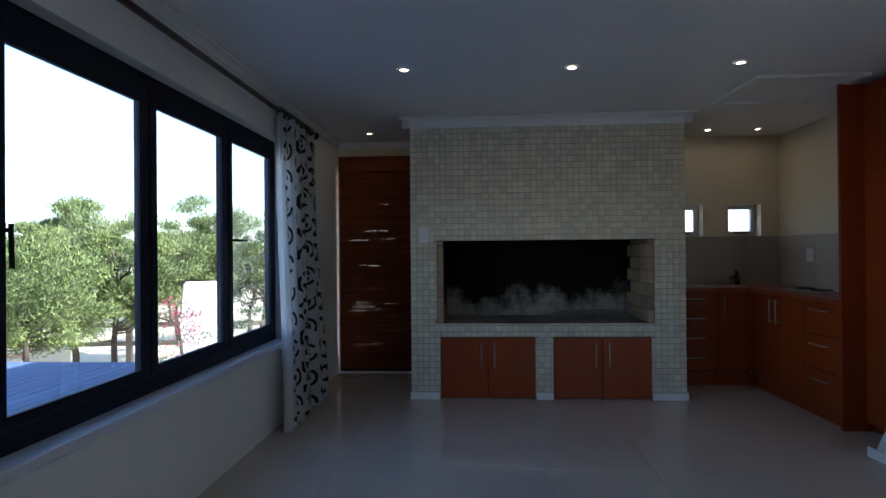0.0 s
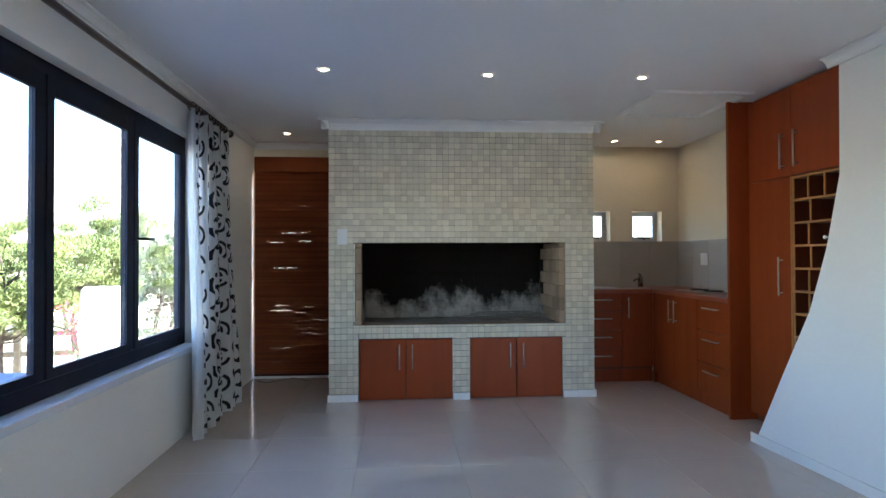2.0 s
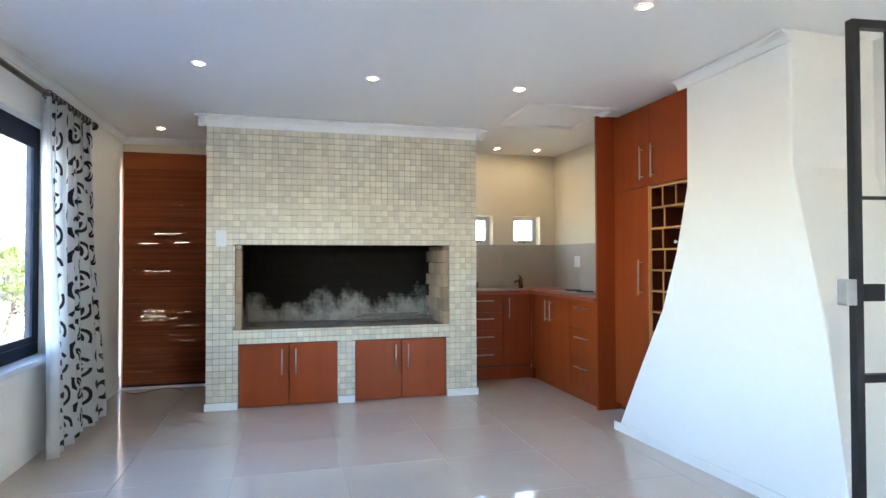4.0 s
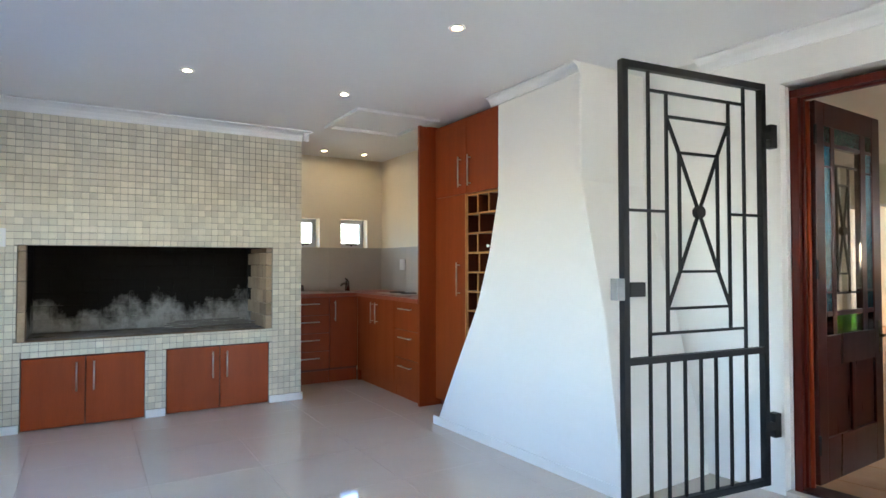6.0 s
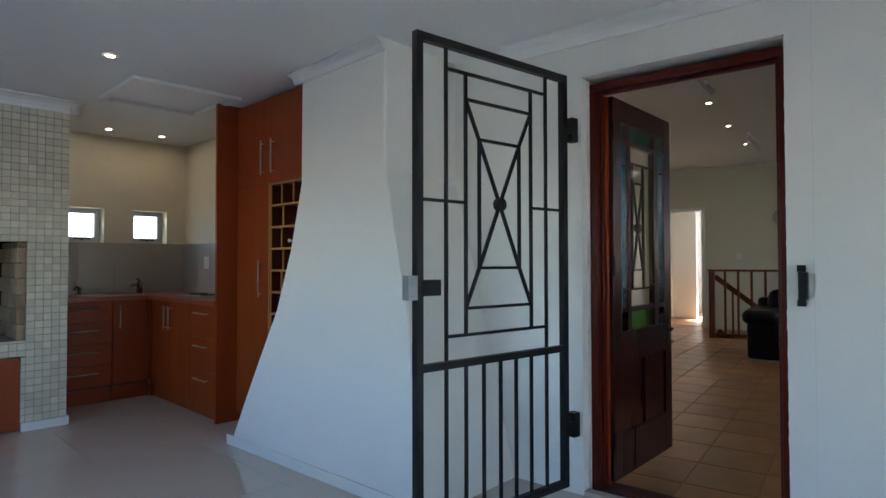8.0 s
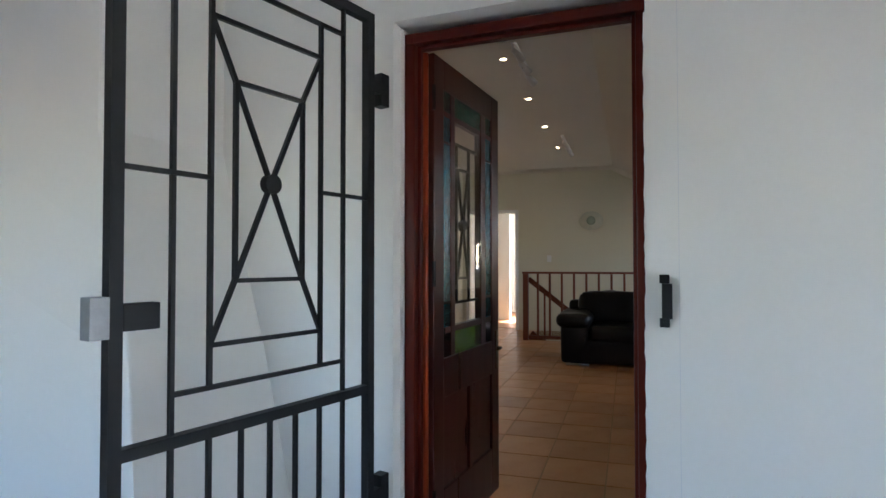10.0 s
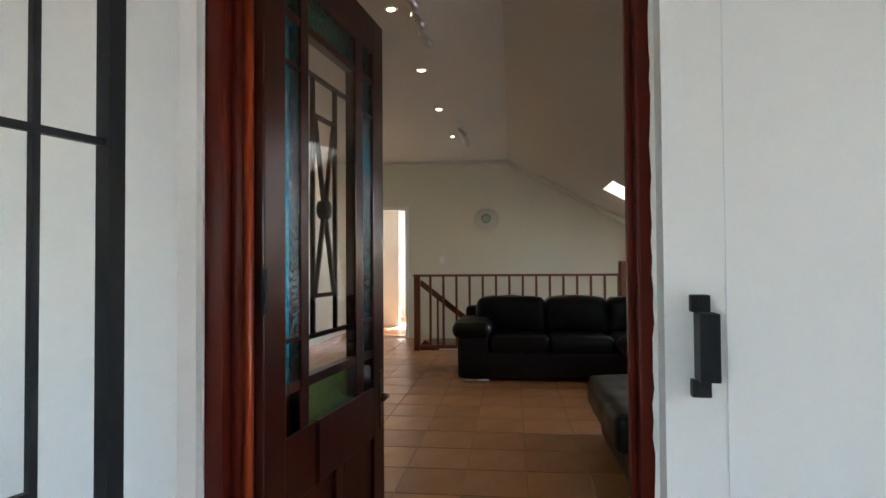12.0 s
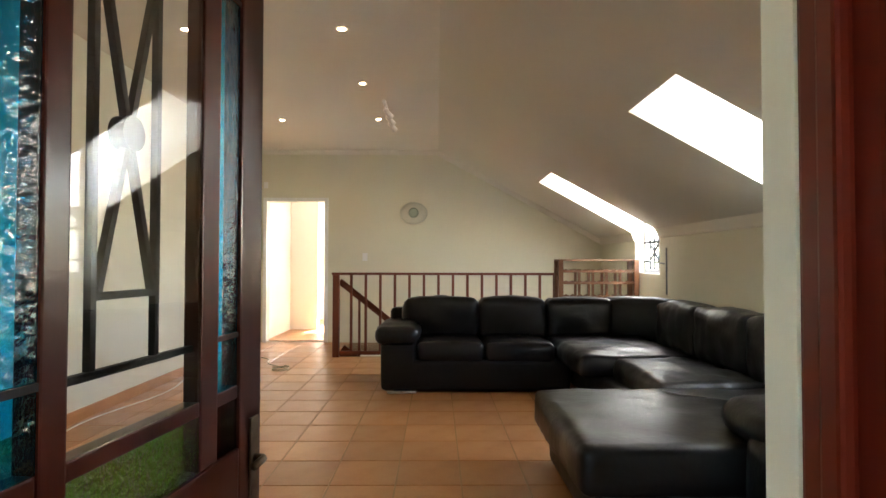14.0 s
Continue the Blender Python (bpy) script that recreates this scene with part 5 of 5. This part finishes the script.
# ---------------------------------------------------------------- curtain and rod
def curtain():
    rod = thing("curtain_rod", "dark wooden curtain rod with a ball end", "curtain rod", pose(WX + 0.10, 0, 2.19))
    part("pole", tube([(0, -0.6, 0), (0, 4.72, 0)], 0.017, 12), M_RODW, rod, smooth=True)
    part("finial", tube([(0, 4.72, 0), (0, 4.73, 0), (0, 4.75, 0), (0, 4.77, 0), (0, 4.785, 0)], [0.018, 0.026, 0.031, 0.025, 0.008], 12), M_RODW, rod, smooth=True)
    for y in (0.0, 4.63):
        part("bracket", tube([(0, y, 0), (-0.098, y, 0)], 0.010, 8), M_RODW, rod)
    for i in range(11):
        y = 3.88 + i * 0.07
        part("ring", tube([(0.026 * math.cos(a), y, 0.026 * math.sin(a)) for a in [k * math.pi / 8 for k in range(16)]], 0.004, 6, True), M_RODW, rod)
    m, nt, bsdf = nodes_of("printed_curtain_cloth")
    uv = nt.nodes.new("ShaderNodeUVMap")
    sx = nt.nodes.new("ShaderNodeSeparateXYZ")
    nt.links.new(uv.outputs[0], sx.inputs[0])
    # rings in offset columns, broken by gaps
    colw, rowh = 0.20, 0.20
    cu = mathn(nt, "DIVIDE", sx.outputs[0], colw)
    col_i = mathn(nt, "FLOOR", cu)
    fu = mathn(nt, "SUBTRACT", mathn(nt, "FRACT", cu), 0.5)
    cv = mathn(nt, "ADD", mathn(nt, "DIVIDE", sx.outputs[1], rowh), mathn(nt, "MULTIPLY", col_i, 0.37))
    row_i = mathn(nt, "FLOOR", cv)
    fv = mathn(nt, "SUBTRACT", mathn(nt, "FRACT", cv), 0.5)
    du, dv = mathn(nt, "MULTIPLY", fu, colw), mathn(nt, "MULTIPLY", fv, rowh)
    dist = mathn(nt, "SQRT", mathn(nt, "ADD", mathn(nt, "MULTIPLY", du, du), mathn(nt, "MULTIPLY", dv, dv)))
    ring = mathn(nt, "LESS_THAN", mathn(nt, "ABSOLUTE", mathn(nt, "SUBTRACT", dist, 0.064)), 0.0105)
    du2 = mathn(nt, "ADD", du, 0.030)
    dist2 = mathn(nt, "SQRT", mathn(nt, "ADD", mathn(nt, "MULTIPLY", du2, du2), mathn(nt, "MULTIPLY", dv, dv)))
    ring2 = mathn(nt, "LESS_THAN", mathn(nt, "ABSOLUTE", mathn(nt, "SUBTRACT", dist2, 0.052)), 0.0095)
    ring = mathn(nt, "MAXIMUM", ring, ring2)
    ang = mathn(nt, "ARCTAN2", dv, du)
    cut = mathn(nt, "GREATER_THAN", mathn(nt, "COSINE", mathn(nt, "ADD", mathn(nt, "MULTIPLY", ang, 2.0), mathn(nt, "MULTIPLY", mathn(nt, "ADD", row_i, mathn(nt, "MULTIPLY", col_i, 1.7)), 2.4))), -0.72)
    f = mathn(nt, "MULTIPLY", mathn(nt, "MULTIPLY", ring, cut), mathn(nt, "GREATER_THAN", sx.outputs[0], 0.26))
    weave = noise_node(nt, uv.outputs[0], 700, 2)
    nt.links.new(mixc(nt, f, mixc(nt, weave.outputs[0], (0.80, 0.79, 0.77), (0.70, 0.69, 0.68)), (0.02, 0.02, 0.022)), bsdf.inputs["Base Color"])
    bsdf.inputs["Roughness"].default_value = 0.9
    bsdf.inputs["Sheen Weight"].default_value = 0.2
    tl = nt.nodes.new("ShaderNodeBsdfTranslucent")
    tl.inputs[0].default_value = (0.78, 0.78, 0.78, 1)
    ms = nt.nodes.new("ShaderNodeMixShader")
    nt.links.new(mathn(nt, "MULTIPLY", mathn(nt, "SUBTRACT", 1.0, f), 0.3), ms.inputs[0])
    nt.links.new(bsdf.outputs[0], ms.inputs[1])
    nt.links.new(tl.outputs[0], ms.inputs[2])
    nt.links.new(ms.outputs[0], nt.nodes["Material Output"].inputs[0])
    bm = bmesh.new()
    uvl = bm.loops.layers.uv.new("UVMap")
    N, K = 120, 40
    H0, H1 = 0.03, 2.175
    g = []
    for j in range(K + 1):
        t = j / K
        z = H0 + (H1 - H0) * t
        row = []
        for i in range(N + 1):
            s = i / N
            flare = 1.0 + 0.36 * (1 - t) ** 1.2
            y = 3.84 + 0.77 * (s - 0.0) * flare - 0.02 * (1 - t)
            ph = s * 2 * math.pi * 7.5
            amp = 0.045 * (0.75 + 0.35 * math.sin(3.1 * s * 6 + 1)) * (0.8 + 0.35 * (1 - t))
            x = WX + 0.10 + amp * math.sin(ph + 0.5 * math.sin(2.2 * t + s * 9)) + 0.012 * math.sin(5 * t + 8 * s) + 0.03 * (1 - t)
            row.append(((x, y + 0.012 * math.sin(ph * 2 + t), z), s * 2.0))
        g.append(row)
    vs = [[bm.verts.new(c[0]) for c in row] for row in g]
    for j in range(K):
        for i in range(N):
            f = bm.faces.new((vs[j][i], vs[j][i + 1], vs[j + 1][i + 1], vs[j + 1][i]))
            for lp, (jj, ii) in zip(f.loops, ((j, i), (j, i + 1), (j + 1, i + 1), (j + 1, i))):
                lp[uvl].uv = (g[jj][ii][1], g[jj][ii][0][2])
    r = bmesh.ops.solidify(bm, geom=bm.faces[:], thickness=0.002)
    solid("curtain", bm, m, "white curtain printed with broken black rings, drawn aside", "curtain", smooth=True)


curtain()


# ---------------------------------------------------------------- outside: deck, garden, trees
GZ = 0.2
M_GROUND = mat("dry_grass_ground", (0.54, 0.46, 0.31), (0.38, 0.33, 0.20), rough=0.95, scale=0.35, fine=9, bump=0.4, bscale=12)
# Board colour is darkened and blued to carry the sky-lit shade on the deck.
M_DECK = mat("shade_blue_deck_board", (0.085, 0.115, 0.185), (0.06, 0.085, 0.14), spec=0.2, rough=0.75, scale=3, fine=50, stretch=(6, 0.6, 6), piece=0.1, bump=0.2)
M_BARK = mat("pine_bark", (0.075, 0.055, 0.04), (0.04, 0.03, 0.022), rough=0.95, scale=9, fine=50, stretch=(1, 1, 0.35), bump=0.8, bscale=25)
M_NEEDLE = mat("pine_needles", (0.19, 0.225, 0.055), (0.055, 0.085, 0.025), rough=0.7, scale=1.4, fine=12, island=0.55)
M_NEEDLE2 = mat("grey_green_needles", (0.085, 0.11, 0.055), (0.05, 0.07, 0.035), rough=0.75, scale=1.2, fine=12, island=0.4)
M_FLOWER = mat("magenta_bracts", (0.55, 0.03, 0.14), (0.40, 0.02, 0.10), rough=0.7, scale=4, island=0.3)
M_SHRUB = mat("shrub_leaves", (0.07, 0.11, 0.035), (0.04, 0.065, 0.02), rough=0.6, scale=3, island=0.4)
M_WHITEW = mat("whitewashed_masonry", (0.78, 0.77, 0.74), (0.72, 0.71, 0.68), rough=0.85, scale=1.5, bump=0.2)
M_FENCE = mat("weathered_fence_timber", (0.26, 0.22, 0.17), (0.17, 0.145, 0.115), rough=0.9, scale=4, stretch=(1, 1, 4))

gr = bmesh.new()
NG = 60
vs = {}
for i in range(NG + 1):
    for j in range(NG + 1):
        a, b = (2 * i / NG - 1), (2 * j / NG - 1)
        x, y = 900 * a * abs(a) ** 2, 900 * b * abs(b) ** 2
        d = math.hypot(x, y)
        rise = max(0.0, d - 18) * 0.06 if x < 2 else 0.0
        z = GZ - 1.9 + min(rise, 6.0) + 0.15 * noise.noise(Vector((x * 0.2, y * 0.2, 0))) * (1 if d < 60 else 0)
        vs[i, j] = gr.verts.new((x, y, z))
for i in range(NG):
    for j in range(NG):
        gr.faces.new((vs[i, j], vs[i + 1, j], vs[i + 1, j + 1], vs[i, j + 1]))
structure("ground", gr, M_GROUND, "dry grassy ground sloping up to a pale hillside", smooth=True)
structure("house_base", box(WX - T, 12.0, -7.0, NY + T, GZ - 2.2, -0.16), M_WHITEW, "whitewashed lower storey")

# Unseen slab outside the south doors, added to bounce sunlight onto the ceiling.
structure("bounce_slab", box(WX - T, 4.2, -7.0, SY - T - 0.005, -0.155, -0.03), mat("bounce_slab_stone", (0.60, 0.555, 0.49), (0.53, 0.49, 0.43), rough=0.85, scale=2, fine=30, bump=0.2), "unseen pale slab, added to bounce sunlight in at the south doors")
# deck outside the window
DZK = -0.04
deck = structure("deck", box(-8.2, -3.75, -6.0, 6.68, DZK - 0.14, DZK - 0.032), M_BARK, "dark deck joists under boards tinted with blue shade")
structure("deck_inner", box(-3.745, WX - T - 0.02, -6.0, 6.68, DZK - 0.14, DZK - 0.032), M_BARK, "dark deck joists by the house wall")
for i in range(46):
    x = -8.2 + i * 0.1395
    y1 = 6.68
    part("plank", box(x, x + 0.127, -6.0, y1, DZK - 0.03, DZK, 0.003, 1), M_DECK, deck)
for x, y in ((-8.0, -5.8), (-8.0, 5.4), (-4.5, 5.4), (-8.0, 0.0), (-4.5, -5.8)):
    structure("deck_post", box(x - 0.06, x + 0.06, y - 0.06, y + 0.06, GZ - 2.2, DZK - 0.141), M_FENCE, "timber post carrying the deck")


def needle_mesh(seed, count, rx, rz, leaf, clumps):
    """A crown: clumps of small needle tufts scattered on limb ends."""
    r = random.Random(seed)
    verts, faces = [], []
    cl = []
    for _ in range(clumps):
        a, h = r.uniform(0, 2 * math.pi), r.uniform(-0.75, 1.0) * r.choice((0.8, 0.9, 1.0, 1.18))
        rad = rx * math.sqrt(max(0.05, 1 - 0.7 * h * h)) * r.uniform(0.35, 1.15) * (0.75 + 0.35 * math.sin(3 * a + seed))
        cl.append((Vector((rad * math.cos(a), rad * math.sin(a), rz * h)), r.uniform(0.20, 0.50)))
    for k in range(count):
        c, s = cl[k % clumps]
        p = c + Vector((r.gauss(0, s * 0.42), r.gauss(0, s * 0.42), r.gauss(0, s * 0.20)))
        d = (c * 0.55 + Vector((r.gauss(0, 0.7), r.gauss(0, 0.7), r.gauss(0.7, 0.6)))).normalized()
        w = d.cross(Vector((r.gauss(0, 1), r.gauss(0, 1), r.gauss(0, 1)))).normalized() * leaf * 0.11
        l = d * leaf * r.uniform(0.6, 1.4)
        i = len(verts)
        verts += [tuple(p - w), tuple(p + w), tuple(p + l + w * 0.4), tuple(p + l - w * 0.4)]
        faces.append((i, i + 1, i + 2, i + 3))
    return verts, faces, cl


def tree(name, label, x, y, z, h, rx, rz, seed, needles, count=30000, leaf=0.07, clumps=66, lean=0.0):
    t = thing(name, label, "tree", pose(x, y, z), "garden trees")
    r = random.Random(seed)
    top = h - rz * 0.35
    pts = [(lean * (k / 8) ** 2 + 0.10 * math.sin(k * 1.3 + seed), 0.08 * math.cos(k * 1.7 + seed) - 0.08 * math.cos(seed), top * k / 8) for k in range(9)]
    base = 0.022 * h
    part("trunk", tube(pts, [base * (1.35 if k == 0 else 1 - 0.085 * k) for k in range(9)], 10), M_BARK, t, smooth=True)
    verts, faces, cl = needle_mesh(seed, count, rx, rz, leaf, clumps)
    me = bpy.data.meshes.new("crown")
    me.from_pydata(verts, [], faces)
    me.materials.append(needles)
    crown = new("crown", me)
    crown.parent = t
    crown.location = (lean, 0, h - rz * 0.9)
    tagged(crown, kind="stuff")
    for i, (c, s) in enumerate(cl[:26]):
        f = 0.35 + 0.6 * max(0.0, min(1.0, (c.z + rz) / (2 * rz))) * 0.95
        k = min(7.9, f * 8)
        a, b = Vector(pts[int(k)]), Vector(pts[min(8, int(k) + 1)])
        s0 = a.lerp(b, k - int(k))
        e = c + Vector((lean, 0, h - rz * 0.9))
        mid = s0.lerp(e, 0.5) + Vector((0, 0, -0.12))
        part("limb", tube([s0, mid, e], [base * 0.35, base * 0.22, base * 0.07], 6), M_BARK, t, smooth=True)
    return t


PL_ = "green pine tree with a spreading sunlit crown"
tree("pine_tree", PL_, -7.96, 9.68, GZ - 1.9, 2.98, 1.70, 0.92, 3, M_NEEDLE, 46000, 0.075, 60)
tree("pine_tree", PL_, -8.50, 11.78, GZ - 1.9, 3.67, 1.75, 1.20, 5, M_NEEDLE, 52000, 0.075, 66)
tree("pine_tree", PL_, -7.29, 11.39, GZ - 1.9, 3.47, 1.35, 1.16, 7, M_NEEDLE, 46000, 0.075, 60)
tree("pine_tree", PL_, -7.00, 13.28, GZ - 1.9, 3.39, 1.30, 0.96, 12, M_NEEDLE, 38000, 0.075, 54)
tree("pine_tree", PL_, -6.83, 14.48, GZ - 1.9, 3.88, 1.45, 1.20, 15, M_NEEDLE, 46000, 0.075, 60)
tree("pine_tree", PL_, -9.85, 10.68, GZ - 1.9, 3.18, 2.00, 1.20, 29, M_NEEDLE, 38000, 0.075, 54)
tree("pine_tree", PL_, -12.40, 11.69, GZ - 1.9, 3.41, 2.50, 1.36, 37, M_NEEDLE)
tree("bare_pine", "sparse grey-green pine with bare limbs", -5.71, 14.42, GZ - 1.9, 3.02, 1.00, 1.50, 31, M_NEEDLE2, 3600, 0.09, 34)
tree("pine_tree", PL_, -6.73, 17.77, GZ - 1.9, 3.35, 1.10, 0.80, 41, M_NEEDLE2, 12000)
tree("pine_tree", PL_, -11.46, 21.11, GZ - 1.9, 3.06, 2.80, 1.04, 43, M_NEEDLE)

solid("garden_wall", box(-0.8, 0.8, -0.13, 0.13, 0, 0.85, 0.02), M_WHITEW, "low whitewashed block wall beside the fence", "wall", pose(-9.7, 12.1, GZ - 1.85, 0, 0, 20))
# whitewashed flared pier and bougainvillea
pier = prism([(-0.62, 0), (0.62, 0), (0.47, 1.35), (0.36, 2.22), (-0.36, 2.22), (-0.42, 1.35)], -0.35, 0.35, "y")
bmesh.ops.bevel(pier, geom=pier.edges[:], offset=0.03, segments=2, affect="EDGES")
solid("garden_chimney", pier, M_WHITEW, "whitewashed flared garden barbecue chimney", "chimney", pose(-5.42, 11.2, GZ - 1.75, 0, 0, 24))
bg = thing("bougainvillea", "bougainvillea bush with magenta bracts", "bush", pose(-5.2, 9.9, GZ - 1.9))
part("stems", tube([(0, 0, 0), (0.05, 0, 0.8), (-0.1, 0.05, 1.7)], [0.05, 0.04, 0.02], 7), M_BARK, bg)
for nm, mt, seed, cnt, sc in (("leaves", M_SHRUB, 51, 1500, 0.7), ("bracts", M_FLOWER, 52, 700, 0.75)):
    v, f, _ = needle_mesh(seed, cnt, 0.5, 0.5, 0.06, 18)
    me = bpy.data.meshes.new(nm)
    me.from_pydata(v, [], f)
    me.materials.append(mt)
    o = new(nm, me)
    o.parent = bg
    o.location = (0, 0, 1.55)
    tagged(o, kind="stuff")
sh = thing("shrub", "low dark green shrub", "bush", pose(-12.2, 8.2, GZ - 1.9))
part("stems", tube([(0, 0, 0), (0.03, 0, 0.5)], 0.05, 6), M_BARK, sh)
v, f, _ = needle_mesh(61, 1800, 0.9, 0.6, 0.09, 20)
me = bpy.data.meshes.new("leaves")
me.from_pydata(v, [], f)
me.materials.append(M_SHRUB)
o = new("leaves", me)
o.parent = sh
o.location = (0, 0, 0.9)
tagged(o, kind="stuff")
# post and rail fence
fence = thing("garden_fence", "weathered timber post and rail fence", "fence", pose(-22.0, 12.6, GZ - 1.85, 0, 0, 8))
for i in range(10):
    part("post", box(i * 2.2 - 0.07, i * 2.2 + 0.07, -0.06, 0.06, 0, 1.25, 0.01), M_FENCE, fence)
    if i < 9:
        for z in (0.55, 1.02):
            part("rail", box(i * 2.2 + 0.071, i * 2.2 + 2.129, -0.03, 0.03, z, z + 0.12, 0.006), M_FENCE, fence)

# ---------------------------------------------------------------- floor tiles, stone mosaic and terracotta tiles
def shared_box(name, w, d, h, b, material):
    return finish(name, box(0, w, 0, d, 0, h, b, 1), material)


TS = 0.6
porc = shared_box("tile", TS - 0.0016, TS - 0.0016, 0.005, 0.0008, M_PORC)
for i in range(9):
    for j in range(15):
        x, y = -1.5 + i * TS, -2.68 + j * TS
        if x > 3.2:
            continue
        ob = new("tile", porc)
        ob.parent = floor
        ob.location = (x + 0.0008, y + 0.0008, -0.005)

U_, V_ = 0.385, 0.350
terra = shared_box("tile", U_ - 0.008, V_ - 0.008, 0.005, 0.0015, M_TERRA)
far_floor = bpy.data.objects["floor_living"]
rest = bmesh.new()
for i in range(-7, 16):
    for j in range(-9, 8):
        u, v = 2.71 + i * U_ - U_, 0.134 + j * V_
        if u < 0.0 or u > UF + 0.1 or (u + U_ > HOLE[0] and v + V_ * 0.5 < HOLE[3]):
            continue
        if 0.6 < u and v > -1.2:
            ob = new("tile", terra)
            ob.parent = far_floor
            ob.location = (u + 0.004, v + 0.004, 0)
        else:
            put_box(rest, max(u, 0.11) + 0.004, u + U_ - 0.004, v + 0.004, v + V_ - 0.004, 0, 0.005)
tagged(part("tiles_joined", rest, mat("terracotta_tile_joined", (0.47, 0.225, 0.085), (0.37, 0.16, 0.055), rough=0.33, scale=5, fine=70, island=0.14), far_floor), kind="stuff")

# stone mosaic on the barbecue front
PITCH = 0.0501
rm = random.Random(21)
kinds = []
for k in range(6):
    s = PITCH - 0.0028 - 0.0012 * k / 5
    bm = box(0, s + 0.0022, 0, 0.006 + 0.0006 * (k % 3), 0, s, 0.0018, 1)
    for v in bm.verts:
        v.co += Vector((rm.uniform(-1, 1), rm.uniform(-1, 1), rm.uniform(-1, 1))) * 0.0007
    kinds.append(finish("tile", bm, M_MOSAICP))
joined = bmesh.new()
front = [c for c in braai.children if c.name.startswith("front")][0]
made = 0
nx, nz = int((BX1 - BX0) / PITCH), int((CEIL - 0.08) / PITCH)
for j in range(nz):
    for i in range(nx):
        x, z = BX0 + 0.001 + i * PITCH, 0.06 + j * PITCH
        cx, cz = x + PITCH / 2, z + PITCH / 2
        x0, x1, z0, z1 = x + 0.001, x + PITCH + 0.0005, z + 0.001, z + PITCH - 0.0012
        whole = True
        for a, b, c, d in holes:
            if x0 < b and x1 > a and z0 < d and z1 > c:
                whole = False
                keep = [(a - x0, x0, a, z0, z1), (x1 - b, b, x1, z0, z1), (c - z0, x0, x1, z0, c), (z1 - d, x0, x1, d, z1)]
                best = max(keep)
                x0, x1, z0, z1 = best[1:] if best[0] > 0.006 else (0, 0, 0, 0)
        if x1 - x0 < 0.006:
            continue
        if whole and 1.30 < cz < 1.66 and made < 300:
            ob = new("tile", kinds[rm.randrange(6)])
            ob.parent = front
            ob.location = (x + 0.001 + rm.uniform(-0.0004, 0.0004), BY - 0.0062 + rm.uniform(-0.0008, 0.0006), z + 0.002 + rm.uniform(-0.0006, 0.0006))
            made += 1
        else:
            ox, oz, oy = x0 + rm.uniform(-0.0004, 0.0004), z0 + rm.uniform(0.0, 0.0010), BY - 0.0058 + rm.uniform(-0.0010, 0.0008)
            px, pz = x1 - 0.0012 - rm.uniform(0, 0.0006), z1 - rm.uniform(0, 0.0008)
            tx, tz = rm.uniform(-0.0007, 0.0007), rm.uniform(-0.0007, 0.0007)
            b, e = 0.0018, 0.0009
            vv = [joined.verts.new(p) for p in ((ox, BY + 0.001, oz), (px, BY + 0.001, oz), (px, BY + 0.001, pz), (ox, BY + 0.001, pz),
                                                (ox + e, oy + tx, oz + b), (px - e, oy - tx, oz + b), (px - e, oy - tz, pz - b), (ox + e, oy + tz, pz - b))]
            for q4 in ((0, 1, 5, 4), (1, 2, 6, 5), (2, 3, 7, 6), (3, 0, 4, 7), (4, 5, 6, 7)):
                joined.faces.new([vv[k] for k in q4])
tagged(part("mosaic_tiles", joined, M_MOSAIC, front), kind="stuff")
